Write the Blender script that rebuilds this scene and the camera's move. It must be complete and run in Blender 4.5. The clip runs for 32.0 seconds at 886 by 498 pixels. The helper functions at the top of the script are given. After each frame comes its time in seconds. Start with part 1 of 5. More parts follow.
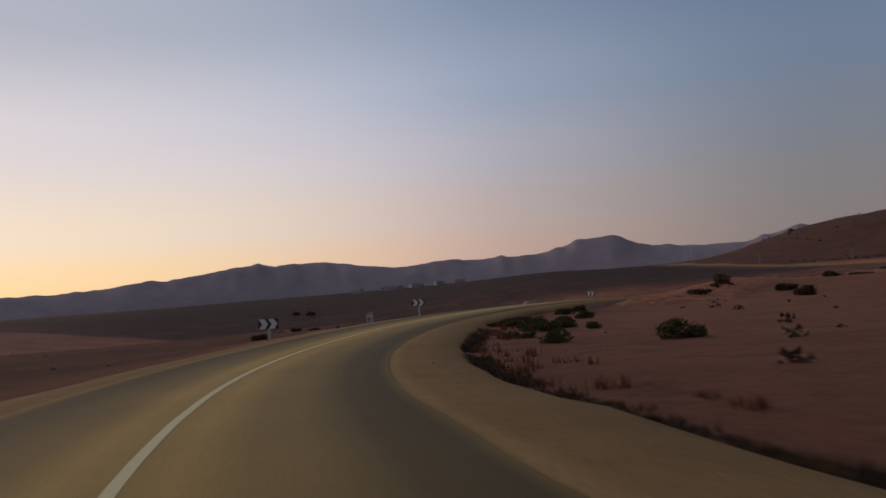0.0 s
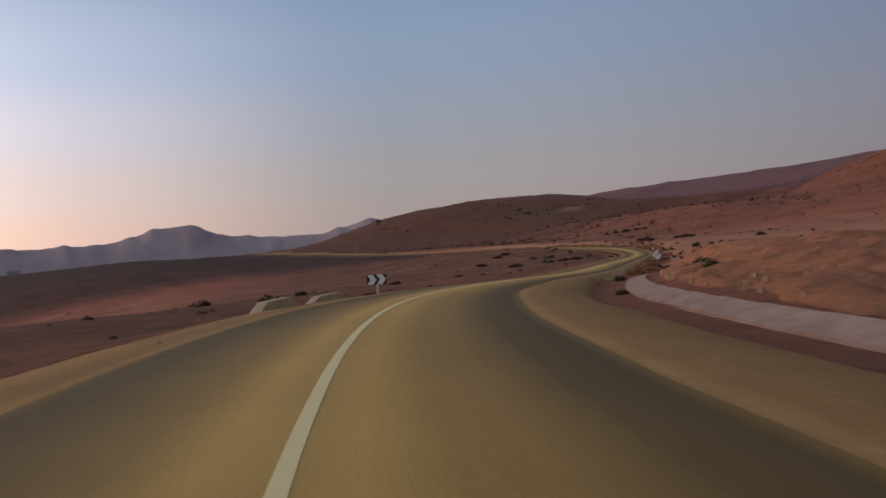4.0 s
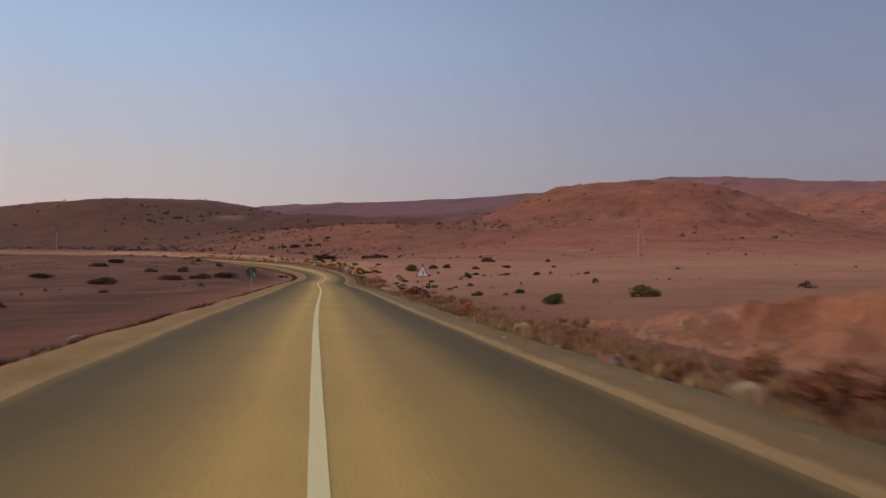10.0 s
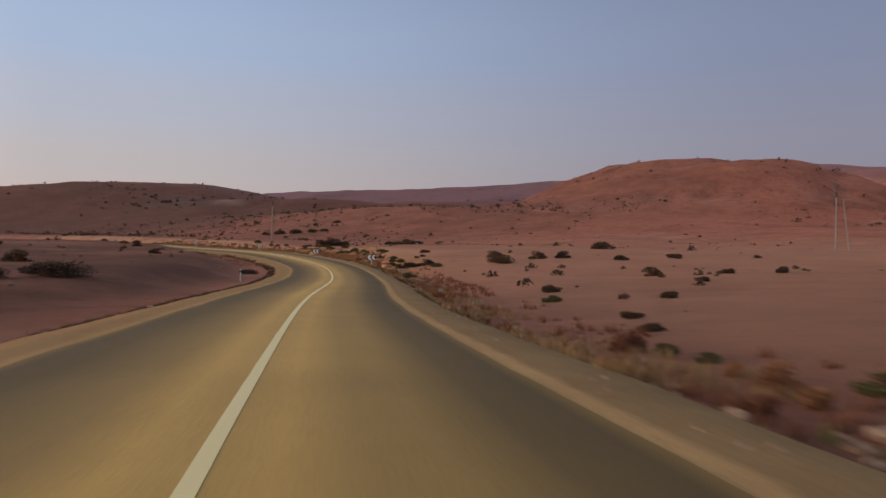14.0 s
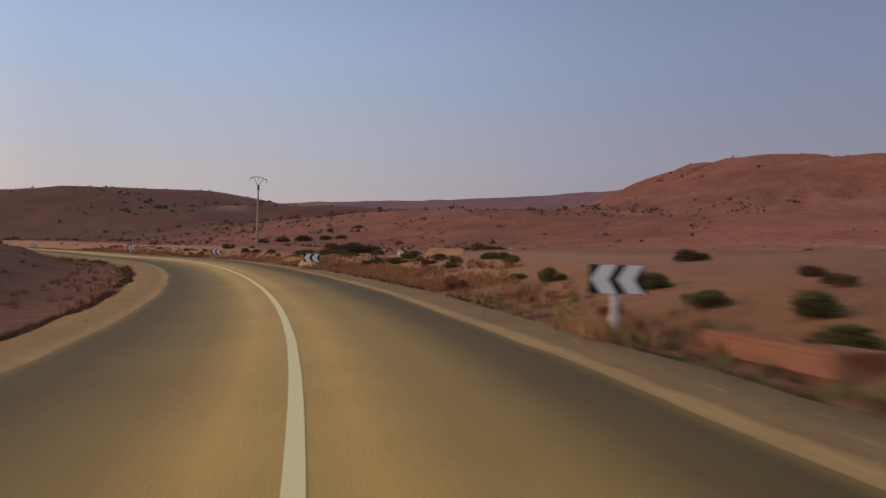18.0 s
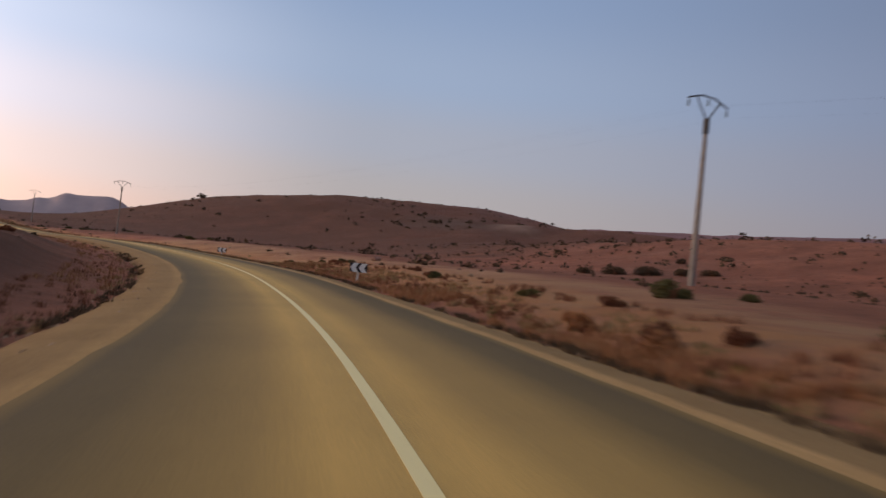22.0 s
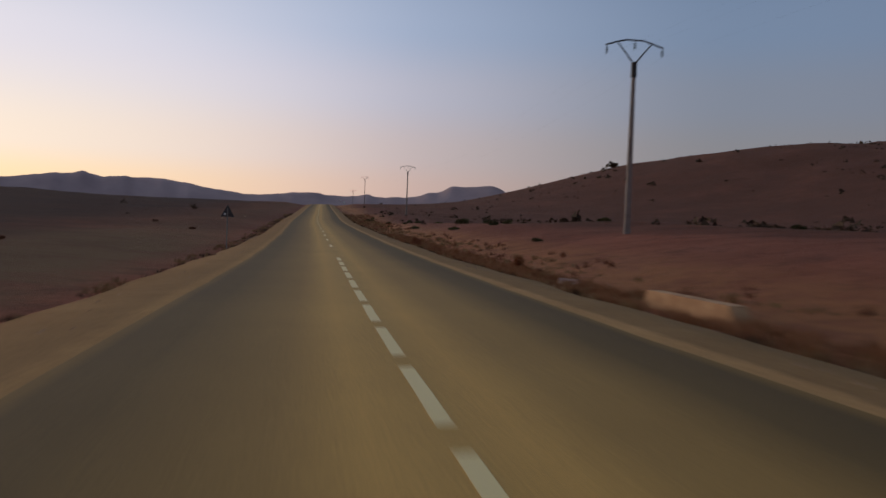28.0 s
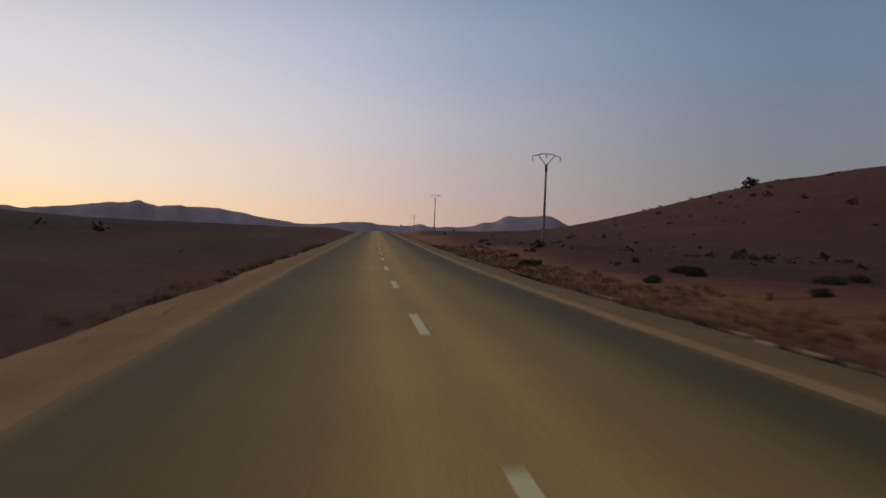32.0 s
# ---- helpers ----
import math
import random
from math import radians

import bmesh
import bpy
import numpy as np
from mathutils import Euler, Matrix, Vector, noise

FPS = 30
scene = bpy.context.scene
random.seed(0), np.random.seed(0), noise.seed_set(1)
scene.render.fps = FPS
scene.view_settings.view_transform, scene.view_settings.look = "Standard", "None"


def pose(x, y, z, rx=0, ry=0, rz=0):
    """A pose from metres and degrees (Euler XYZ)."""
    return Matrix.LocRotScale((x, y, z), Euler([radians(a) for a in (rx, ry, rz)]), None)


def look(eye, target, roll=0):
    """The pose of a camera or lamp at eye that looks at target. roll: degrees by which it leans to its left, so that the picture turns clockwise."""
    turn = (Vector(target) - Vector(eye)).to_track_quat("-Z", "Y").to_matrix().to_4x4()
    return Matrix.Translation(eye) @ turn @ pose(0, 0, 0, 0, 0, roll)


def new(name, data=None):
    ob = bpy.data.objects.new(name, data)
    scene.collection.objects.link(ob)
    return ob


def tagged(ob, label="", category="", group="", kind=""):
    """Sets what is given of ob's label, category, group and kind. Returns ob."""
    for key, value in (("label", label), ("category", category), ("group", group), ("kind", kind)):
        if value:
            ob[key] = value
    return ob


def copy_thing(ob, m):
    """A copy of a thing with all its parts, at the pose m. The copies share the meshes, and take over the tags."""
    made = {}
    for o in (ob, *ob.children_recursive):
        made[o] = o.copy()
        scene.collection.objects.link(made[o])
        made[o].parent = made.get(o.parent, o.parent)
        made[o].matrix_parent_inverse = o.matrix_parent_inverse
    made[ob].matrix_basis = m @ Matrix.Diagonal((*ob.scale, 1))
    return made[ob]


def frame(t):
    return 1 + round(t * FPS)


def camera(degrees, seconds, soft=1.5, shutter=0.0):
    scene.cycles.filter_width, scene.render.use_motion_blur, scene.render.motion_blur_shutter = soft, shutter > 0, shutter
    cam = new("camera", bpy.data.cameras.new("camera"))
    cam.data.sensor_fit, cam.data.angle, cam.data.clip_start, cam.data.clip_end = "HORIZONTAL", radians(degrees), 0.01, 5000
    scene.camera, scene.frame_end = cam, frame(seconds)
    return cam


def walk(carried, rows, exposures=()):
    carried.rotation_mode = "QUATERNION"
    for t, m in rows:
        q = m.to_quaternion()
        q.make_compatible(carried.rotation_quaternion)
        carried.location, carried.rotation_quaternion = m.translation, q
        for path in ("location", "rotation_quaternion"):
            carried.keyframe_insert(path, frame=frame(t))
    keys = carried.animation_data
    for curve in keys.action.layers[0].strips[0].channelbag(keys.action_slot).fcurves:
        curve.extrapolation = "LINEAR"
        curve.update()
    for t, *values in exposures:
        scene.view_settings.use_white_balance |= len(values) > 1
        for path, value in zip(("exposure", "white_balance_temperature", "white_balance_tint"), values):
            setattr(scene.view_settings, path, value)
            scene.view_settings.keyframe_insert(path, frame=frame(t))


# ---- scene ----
# The camera: carried in a car, over the road's middle
cam = camera(55.86, 32.0, soft=1.5, shutter=0.5)
ROWS = [
    (0.0, -0.04, -0.01, 0.00, -0.14, 2.66, -4.17),
    (0.5, -1.42, 6.98, -0.10, -2.86, 2.19, -4.60),
    (1.0, -2.61, 13.99, -0.21, -5.71, 1.86, -4.92),
    (1.5, -3.45, 21.04, -0.32, -8.14, 1.53, -4.93),
    (2.0, -3.84, 28.16, -0.42, -11.26, 1.25, -4.48),
    (2.5, -3.62, 35.32, -0.50, -16.46, 0.89, -4.27),
    (3.0, -2.84, 42.47, -0.53, -20.95, 0.49, -3.96),
    (3.5, -1.77, 49.61, -0.53, -24.78, 0.13, -4.03),
    (4.0, -0.22, 56.62, -0.56, -28.45, -0.05, -4.3),
    (4.5, 2.34, 63.39, -0.6, -32.23, 0.12, -4.54),
    (5.0, 5.43, 70.03, -0.62, -35.9, 0.8, -4.53),
    (5.5, 9.1, 76.6, -0.65, -40.19, 1.04, -3.98),
    (6.0, 13.28, 83.08, -0.7, -43.16, 1.62, -3.55),
    (6.5, 18.16, 89.26, -0.95, -43.32, 1.35, 0.29),
    (7.0, 23.31, 95.52, -1.17, -43.91, 1.01, 0.95),
    (7.5, 29.12, 101.50, -1.44, -45.45, 1.08, 1.28),
    (8.0, 35.08, 107.67, -1.77, -48.76, 1.08, 1.76),
    (8.5, 41.20, 114.07, -2.12, -50.63, 0.84, 1.49),
    (9.0, 47.55, 120.64, -2.42, -51.46, 0.62, 1.02),
    (9.5, 54.08, 127.36, -2.67, -51.60, 0.38, 0.59),
    (10.0, 60.75, 134.27, -2.91, -51.55, 0.54, 0.44),
    (10.5, 67.50, 141.38, -3.13, -51.40, 0.41, 0.64),
    (11.0, 74.38, 148.63, -3.31, -51.50, 0.34, 0.65),
    (11.5, 81.41, 155.99, -3.46, -51.32, 0.24, 0.86),
    (12.0, 88.61, 163.47, -3.64, -51.39, 0.12, 0.81),
    (12.5, 95.91, 171.01, -3.83, -51.27, 0.04, 0.90),
    (13.0, 103.18, 178.65, -4.06, -51.21, 0.17, 0.76),
    (13.5, 110.46, 186.27, -4.32, -51.15, 0.07, 0.70),
    (14.0, 117.67, 193.84, -4.59, -50.95, 0.09, 0.83),
    (14.5, 124.72, 201.32, -4.82, -50.99, 0.16, 0.71),
    (15.0, 131.82, 208.40, -5.00, -50.92, 0.22, 0.73),
    (15.5, 139.14, 215.06, -5.16, -50.81, 0.29, 0.91),
    (16.0, 145.99, 222.11, -5.28, -50.68, 0.41, 1.19),
    (16.5, 152.67, 229.38, -5.36, -50.56, 0.57, 1.43),
    (17.0, 159.43, 236.78, -5.42, -50.44, 0.75, 1.37),
    (17.5, 166.14, 244.47, -5.42, -50.12, 1.05, 1.16),
    (18.0, 172.84, 252.36, -5.35, -49.66, 1.20, 1.33),
    (18.5, 179.40, 260.50, -5.22, -48.88, 1.32, 1.79),
    (19.0, 185.63, 268.97, -5.07, -47.23, 1.55, 2.08),
    (19.5, 191.74, 277.71, -4.88, -43.94, 1.57, 2.86),
    (20.0, 197.61, 287.01, -4.66, -41.76, 1.59, 3.73),
    (20.5, 203.36, 296.78, -4.39, -39.14, 1.66, 4.42),
    (21.0, 208.65, 307.12, -4.15, -36.81, 2.20, 5.40),
    (21.5, 213.75, 317.84, -3.94, -34.10, 2.13, 6.00),
    (22.0, 218.48, 328.93, -3.78, -31.69, 2.12, 6.15),
    (22.5, 222.58, 340.29, -3.65, -29.40, 2.14, 6.21),
    (23.0, 226.34, 351.64, -3.52, -26.36, 2.30, 5.97),
    (23.5, 229.51, 363.03, -3.34, -23.84, 2.00, 6.34),
    (24.0, 232.09, 374.54, -3.10, -21.07, 1.26, 6.61),
    (24.5, 233.93, 386.29, -2.86, -18.55, 0.86, 6.72),
    (25.0, 235.20, 398.15, -2.59, -16.45, 0.55, 6.21),
    (25.5, 235.91, 410.04, -2.32, -14.51, 0.32, 5.87),
    (26.0, 236.32, 421.86, -2.07, -12.64, 0.07, 5.93),
    (26.5, 236.64, 433.54, -1.87, -10.85, -0.30, 6.06),
    (27.0, 236.93, 445.08, -1.74, -9.04, -0.90, 5.39),
    (27.5, 236.86, 456.48, -1.66, -7.40, -1.27, 3.10),
    (28.0, 236.26, 467.75, -1.61, -6.67, -1.36, 2.25),
    (28.5, 235.66, 478.90, -1.55, -5.94, -1.36, 2.28),
    (29.0, 234.99, 489.93, -1.48, -5.62, -1.41, 5.29),
    (29.5, 234.42, 501.08, -1.49, -5.68, -1.60, 4.19),
    (30.0, 233.68, 512.39, -1.38, -5.31, -1.56, 3.99),
    (30.5, 233.25, 523.87, -1.21, -4.36, -0.66, 3.53),
    (31.0, 232.81, 535.47, -1.00, -3.40, -0.27, 2.88),
    (31.5, 232.52, 547.12, -0.76, -3.18, 0.19, 2.48),
    (32.0, 232.47, 558.81, -0.49, -3.06, 0.56, 2.48),
]


def carried(x, y, z, yaw, pitch, roll):
    a, b = radians(yaw), radians(pitch)
    ahead = Vector((-math.sin(a) * math.cos(b), math.cos(a) * math.cos(b), math.sin(b)))
    eye = Vector((x, y, z))
    return look(eye, eye + ahead * 10, roll)


EXPOSURES = [  # seconds, stops, kelvin, tint
    (0.0, -0.95, 6700, 10), (1.0, -0.7, 6800, 10), (2.0, -0.62, 6800, 10), (3.5, -0.34, 6900, 11), (5.0, -0.05, 7000, 12), (6.0, 0.25, 7150, 13), (7.0, 0.23, 7150, 13),
    (9.0, 0.26, 7100, 13), (13.0, 0.23, 7100, 13), (17.0, 0.23, 7050, 13), (19.0, 0.15, 7050, 13), (21.0, 0.14, 7050, 13), (23.0, -0.13, 6950, 13), (25.5, -0.48, 6600, 11),
    (28.0, -0.74, 6450, 10), (29.0, -0.52, 6450, 10), (30.0, -0.84, 6400, 10), (32.0, -0.89, 6650, 10)]
walk(cam, [(t, carried(*row)) for t, *row in ROWS], EXPOSURES)

# ---- light: a clear sky some minutes after sunset ----
SUNSET = radians(-47)  # bearing of the glow, clockwise from +y
world = bpy.data.worlds.new("dusk_sky")
scene.world = world
world.use_nodes = True
wn, wl = world.node_tree.nodes, world.node_tree.links
wn.clear()


def ramp(nodes, stops, interpolation="EASE"):
    node = nodes.new("ShaderNodeValToRGB")
    node.color_ramp.interpolation = interpolation
    el = node.color_ramp.elements
    while len(el) < len(stops):
        el.new(0.5)
    for e, (p, c) in zip(el, stops):
        e.position = p
        e.color = (*c, 1)
    return node


def op(nodes, links, kind, a, b=None, clamp=False):
    node = nodes.new("ShaderNodeMath")
    node.operation = kind
    node.use_clamp = clamp
    for i, v in enumerate((a, b)):
        if v is None:
            continue
        if isinstance(v, (int, float)):
            node.inputs[i].default_value = v
        else:
            links.new(v, node.inputs[i])
    return node.outputs[0]


coord = wn.new("ShaderNodeTexCoord")
sep = wn.new("ShaderNodeSeparateXYZ")
wl.new(coord.outputs["Generated"], sep.inputs[0])
height = op(wn, wl, "MULTIPLY", sep.outputs[2], 1.6, True)
towards = op(wn, wl, "ADD", op(wn, wl, "MULTIPLY", sep.outputs[0], math.sin(SUNSET)), op(wn, wl, "MULTIPLY", sep.outputs[1], math.cos(SUNSET)))
level = op(wn, wl, "SQRT", op(wn, wl, "MAXIMUM", op(wn, wl, "SUBTRACT", 1.0, op(wn, wl, "MULTIPLY", sep.outputs[2], sep.outputs[2])), 0.01))
facing = op(wn, wl, "DIVIDE", towards, level)


def eased(lo, hi):
    node = wn.new("ShaderNodeMapRange")
    node.interpolation_type = "SMOOTHSTEP"
    node.inputs["From Min"].default_value, node.inputs["From Max"].default_value = lo, hi
    wl.new(facing, node.inputs["Value"])
    return node.outputs[0]


# colours by height at four bearings: at the glow, beside it, across from it, and far round
warm = ramp(wn, [(0.0, (1.9, 1.24, 0.54)), (0.06, (1.85, 1.4, 0.84)), (0.13, (1.66, 1.42, 1.18)), (0.31, (1.34, 1.27, 1.38)), (0.5, (0.85, 0.9, 1.08)), (1.0, (0.46, 0.52, 0.68))])
rose = ramp(wn, [(0.0, (1.32, 0.85, 0.66)), (0.07, (1.25, 0.89, 0.8)), (0.14, (1.14, 0.93, 0.95)), (0.25, (1.0, 0.97, 1.16)), (0.37, (0.73, 0.85, 1.14)), (0.55, (0.48, 0.61, 0.87)), (1.0, (0.38, 0.47, 0.65))])
blue = ramp(wn, [(0.0, (0.43, 0.365, 0.385)), (0.08, (0.4, 0.37, 0.41)), (0.15, (0.375, 0.378, 0.435)), (0.25, (0.335, 0.385, 0.51)), (0.37, (0.285, 0.39, 0.59)), (0.55, (0.22, 0.33, 0.55)), (1.0, (0.24, 0.31, 0.46))])
cool = ramp(wn, [(0.0, (0.178, 0.168, 0.225)), (0.1, (0.172, 0.178, 0.262)), (0.2, (0.168, 0.19, 0.298)), (0.37, (0.148, 0.188, 0.32)), (0.55, (0.128, 0.17, 0.29)), (1.0, (0.15, 0.19, 0.28))])
for node in (warm, rose, blue, cool):
    wl.new(height, node.inputs[0])


def blend(nodes, links, factor, a, b):
    node = nodes.new("ShaderNodeMix")
    node.data_type = "RGBA"
    for v, sock in ((factor, node.inputs[0]), (a, node.inputs[6]), (b, node.inputs[7])):
        if isinstance(v, (int, float)):
            sock.default_value = v
        elif isinstance(v, tuple):
            sock.default_value = (*v, 1)
        else:
            links.new(v, sock)
    return node.outputs[2]


glow = blend(wn, wl, eased(-0.65, 0.3), cool.outputs[0], blue.outputs[0])
glow = blend(wn, wl, eased(0.28, 0.86), glow, rose.outputs[0])
glow = blend(wn, wl, eased(0.6, 1.0), glow, warm.outputs[0])
nishita = wn.new("ShaderNodeTexSky")
nishita.sky_type, nishita.sun_disc = "NISHITA", False
nishita.sun_elevation, nishita.sun_rotation = radians(0.5), SUNSET
backgrounds = []
for colour, strength in ((glow, 0.95), (nishita.outputs[0], 0.05)):
    node = wn.new("ShaderNodeBackground")
    wl.new(colour, node.inputs[0])
    node.inputs[1].default_value = strength
    backgrounds.append(node)
both = wn.new("ShaderNodeAddShader")
wl.new(backgrounds[0].outputs[0], both.inputs[0])
wl.new(backgrounds[1].outputs[0], both.inputs[1])
wl.new(both.outputs[0], wn.new("ShaderNodeOutputWorld").inputs[0])

sun = new("afterglow", bpy.data.lights.new("afterglow", "SUN"))
sun.data.energy, sun.data.angle, sun.data.color = 0.75, radians(28), (1.0, 0.7, 0.45)
sun.matrix_world = look((0, 0, 0), (-math.sin(SUNSET), -math.cos(SUNSET), -math.tan(radians(10))))


# ---- materials ----
class Mat:
    """A node material with a few short cuts."""

    def __init__(self, name, rough=0.9, metal=0.0, spec=0.3):
        self.m = bpy.data.materials.new(name)
        self.m.use_nodes = True
        self.n, self.l = self.m.node_tree.nodes, self.m.node_tree.links
        self.b = self.n["Principled BSDF"]
        self.b.inputs["Roughness"].default_value = rough
        self.b.inputs["Metallic"].default_value = metal
        self.b.inputs["Specular IOR Level"].default_value = spec
        self.c = self.n.new("ShaderNodeTexCoord").outputs["Object"]

    def noise(self, scale, detail=4.0, rough=0.6, stretch=None):
        node = self.n.new("ShaderNodeTexNoise")
        node.inputs["Scale"].default_value = scale
        node.inputs["Detail"].default_value = detail
        node.inputs["Roughness"].default_value = rough
        v = self.c
        if stretch:
            mp = self.n.new("ShaderNodeMapping")
            mp.inputs["Scale"].default_value = stretch
            self.l.new(v, mp.inputs[0])
            v = mp.outputs[0]
        self.l.new(v, node.inputs["Vector"])
        return node.outputs["Fac"]

    def ramp(self, fac, stops):
        node = ramp(self.n, stops, "LINEAR")
        self.l.new(fac, node.inputs[0])
        return node.outputs[0]

    def mix(self, fac, a, b):
        return blend(self.n, self.l, fac, a, b)

    def attr(self, name):
        node = self.n.new("ShaderNodeAttribute")
        node.attribute_name = name
        return node.outputs["Fac"]

    def random(self):
        return self.n.new("ShaderNodeObjectInfo").outputs["Random"]

    def island(self):
        return self.n.new("ShaderNodeNewGeometry").outputs["Random Per Island"]

    def colour(self, c):
        if isinstance(c, tuple):
            self.b.inputs["Base Color"].default_value = (*c, 1)
        else:
            self.l.new(c, self.b.inputs["Base Color"])
        return self

    def bump(self, h, strength=0.4, distance=0.05):
        node = self.n.new("ShaderNodeBump")
        node.inputs["Strength"].default_value = strength
        node.inputs["Distance"].default_value = distance
        self.l.new(h, node.inputs["Height"])
        self.l.new(node.outputs[0], self.b.inputs["Normal"])
        return self


# red desert earth: broad tones, scrub cover, dust, gravel, pale patches, gullies
earth = Mat("red_earth", 0.95, 0, 0.12)


def earth_mask(scale, detail, rough, lo, hi, amount, stretch=None):
    fac = earth.ramp(earth.noise(scale, detail, rough, stretch), [(lo, (0, 0, 0)), (hi, (1, 1, 1))])
    return op(earth.n, earth.l, "MULTIPLY", fac, amount)


broad = earth.ramp(earth.noise(0.009, 5, 0.6), [(0.32, (0.49, 0.16, 0.092)), (0.5, (0.62, 0.215, 0.124)), (0.68, (0.71, 0.28, 0.17))])
medium = earth.ramp(earth.noise(0.11, 7, 0.68), [(0.32, (0.44, 0.145, 0.083)), (0.52, (0.62, 0.215, 0.124)), (0.7, (0.74, 0.318, 0.195))])
ground_col = earth.mix(0.5, broad, medium)
gravel = earth.ramp(earth.noise(3.2, 6, 0.78), [(0.36, (0.266, 0.0857, 0.051)), (0.5, (0.586, 0.185, 0.102)), (0.66, (0.764, 0.329, 0.196))])
ground_col = earth.mix(0.3, ground_col, gravel)
ground_col = earth.mix(earth_mask(0.022, 7, 0.6, 0.54, 0.66, 0.4), ground_col, (0.64, 0.329, 0.228))
ground_col = earth.mix(earth_mask(0.045, 9, 0.72, 0.48, 0.6, 0.5), ground_col, (0.285, 0.0929, 0.0549))
ground_col = earth.mix(earth_mask(0.42, 9, 0.8, 0.52, 0.62, 0.55), ground_col, (0.152, 0.0608, 0.0392))
ground_col = earth.mix(earth_mask(1.15, 5, 0.85, 0.6, 0.65, 0.55), ground_col, (0.133, 0.0501, 0.0353))
ground_col = earth.mix(earth_mask(0.06, 6, 0.7, 0.42, 0.64, 0.16), ground_col, (0.32, 0.0857, 0.0471))
# distance haze painted in grey over the valley floor towards the mountains
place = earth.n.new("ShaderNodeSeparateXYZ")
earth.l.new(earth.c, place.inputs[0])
valley_haze = op(earth.n, earth.l, "SUBTRACT", op(earth.n, earth.l, "MULTIPLY", place.outputs[1], 0.8), op(earth.n, earth.l, "MULTIPLY", place.outputs[0], 0.9))
valley_haze = op(earth.n, earth.l, "DIVIDE", op(earth.n, earth.l, "SUBTRACT", valley_haze, 430.0), 380.0, True)
ground_col = earth.mix(op(earth.n, earth.l, "MULTIPLY", valley_haze, 0.8), ground_col, (0.27, 0.2, 0.175))
# sandier on the low plain than on the hills
plain_low = op(earth.n, earth.l, "DIVIDE", op(earth.n, earth.l, "SUBTRACT", op(earth.n, earth.l, "ADD", op(earth.n, earth.l, "MULTIPLY", earth.noise(0.03, 5, 0.6), 5.0), -1.0), place.outputs[2]), 4.0, True)
ground_col = earth.mix(op(earth.n, earth.l, "MULTIPLY", op(earth.n, earth.l, "MULTIPLY", plain_low, op(earth.n, earth.l, "DIVIDE", op(earth.n, earth.l, "SUBTRACT", 480.0, place.outputs[1]), 160.0, True)), 0.22), ground_col, (0.62, 0.34, 0.2))
# shade painted on the hills to the north, which face away from the glow
north_shade = op(earth.n, earth.l, "DIVIDE", op(earth.n, earth.l, "SUBTRACT", op(earth.n, earth.l, "ADD", place.outputs[1], op(earth.n, earth.l, "MULTIPLY", earth.noise(0.02, 4, 0.6), 120.0)), 550.0), 120.0, True)
ground_col = earth.mix(op(earth.n, earth.l, "MULTIPLY", north_shade, 0.75), ground_col, (0.16, 0.074, 0.052))
# distance haze painted in purple on the far ridges to the east
ridge_haze = op(earth.n, earth.l, "ADD", place.outputs[0], op(earth.n, earth.l, "MULTIPLY", place.outputs[1], 0.5))
ridge_haze = op(earth.n, earth.l, "DIVIDE", op(earth.n, earth.l, "SUBTRACT", ridge_haze, 880.0), 220.0, True)
ground_col = earth.mix(op(earth.n, earth.l, "MULTIPLY", ridge_haze, 0.65), ground_col, (0.34, 0.185, 0.185))
outcrop = earth.ramp(earth.noise(0.035, 7, 0.72, (0.8, 0.8, 1.6)), [(0.5, (0, 0, 0)), (0.64, (1, 1, 1))])
lifted = op(earth.n, earth.l, "DIVIDE", op(earth.n, earth.l, "SUBTRACT", place.outputs[2], 2.0), 8.0, True)
ground_col = earth.mix(op(earth.n, earth.l, "MULTIPLY", op(earth.n, earth.l, "MULTIPLY", outcrop, lifted), 0.34), ground_col, (0.17, 0.075, 0.055))
# pale pinkish soil on the plain beside the road and up the near hills
bleached = op(earth.n, earth.l, "MULTIPLY", earth.attr("pale"), earth.ramp(earth.noise(0.07, 8, 0.72), [(0.3, (0.45, 0.45, 0.45)), (0.56, (1, 1, 1))]))
ground_col = earth.mix(op(earth.n, earth.l, "MULTIPLY", bleached, 0.55), ground_col, (0.82, 0.395, 0.22))
# grey marl where the left hill has slipped, with a chalky scar beside it
ground_col = earth.mix(op(earth.n, earth.l, "MULTIPLY", earth.attr("marl"), 0.75), ground_col, (0.17, 0.13, 0.105))
ground_col = earth.mix(op(earth.n, earth.l, "MULTIPLY", earth.attr("scar"), 0.7), ground_col, (0.62, 0.44, 0.33))
# wind-blown sand beside the road
blown = op(earth.n, earth.l, "MULTIPLY", earth.attr("sand"), earth.ramp(earth.noise(0.16, 7, 0.7), [(0.36, (0.15, 0.15, 0.15)), (0.54, (1, 1, 1))]))
ground_col = earth.mix(op(earth.n, earth.l, "MULTIPLY", blown, 0.8), ground_col, (0.74, 0.4, 0.21))
# browner soil across from the cut; backlit shade on the left painted in
brown_shade = op(earth.n, earth.l, "MULTIPLY", earth.attr("brown"), earth.ramp(earth.noise(0.06, 7, 0.7), [(0.34, (0.4, 0.4, 0.4)), (0.56, (1, 1, 1))]))
ground_col = earth.mix(op(earth.n, earth.l, "MULTIPLY", brown_shade, 0.85), ground_col, (0.19, 0.088, 0.055))
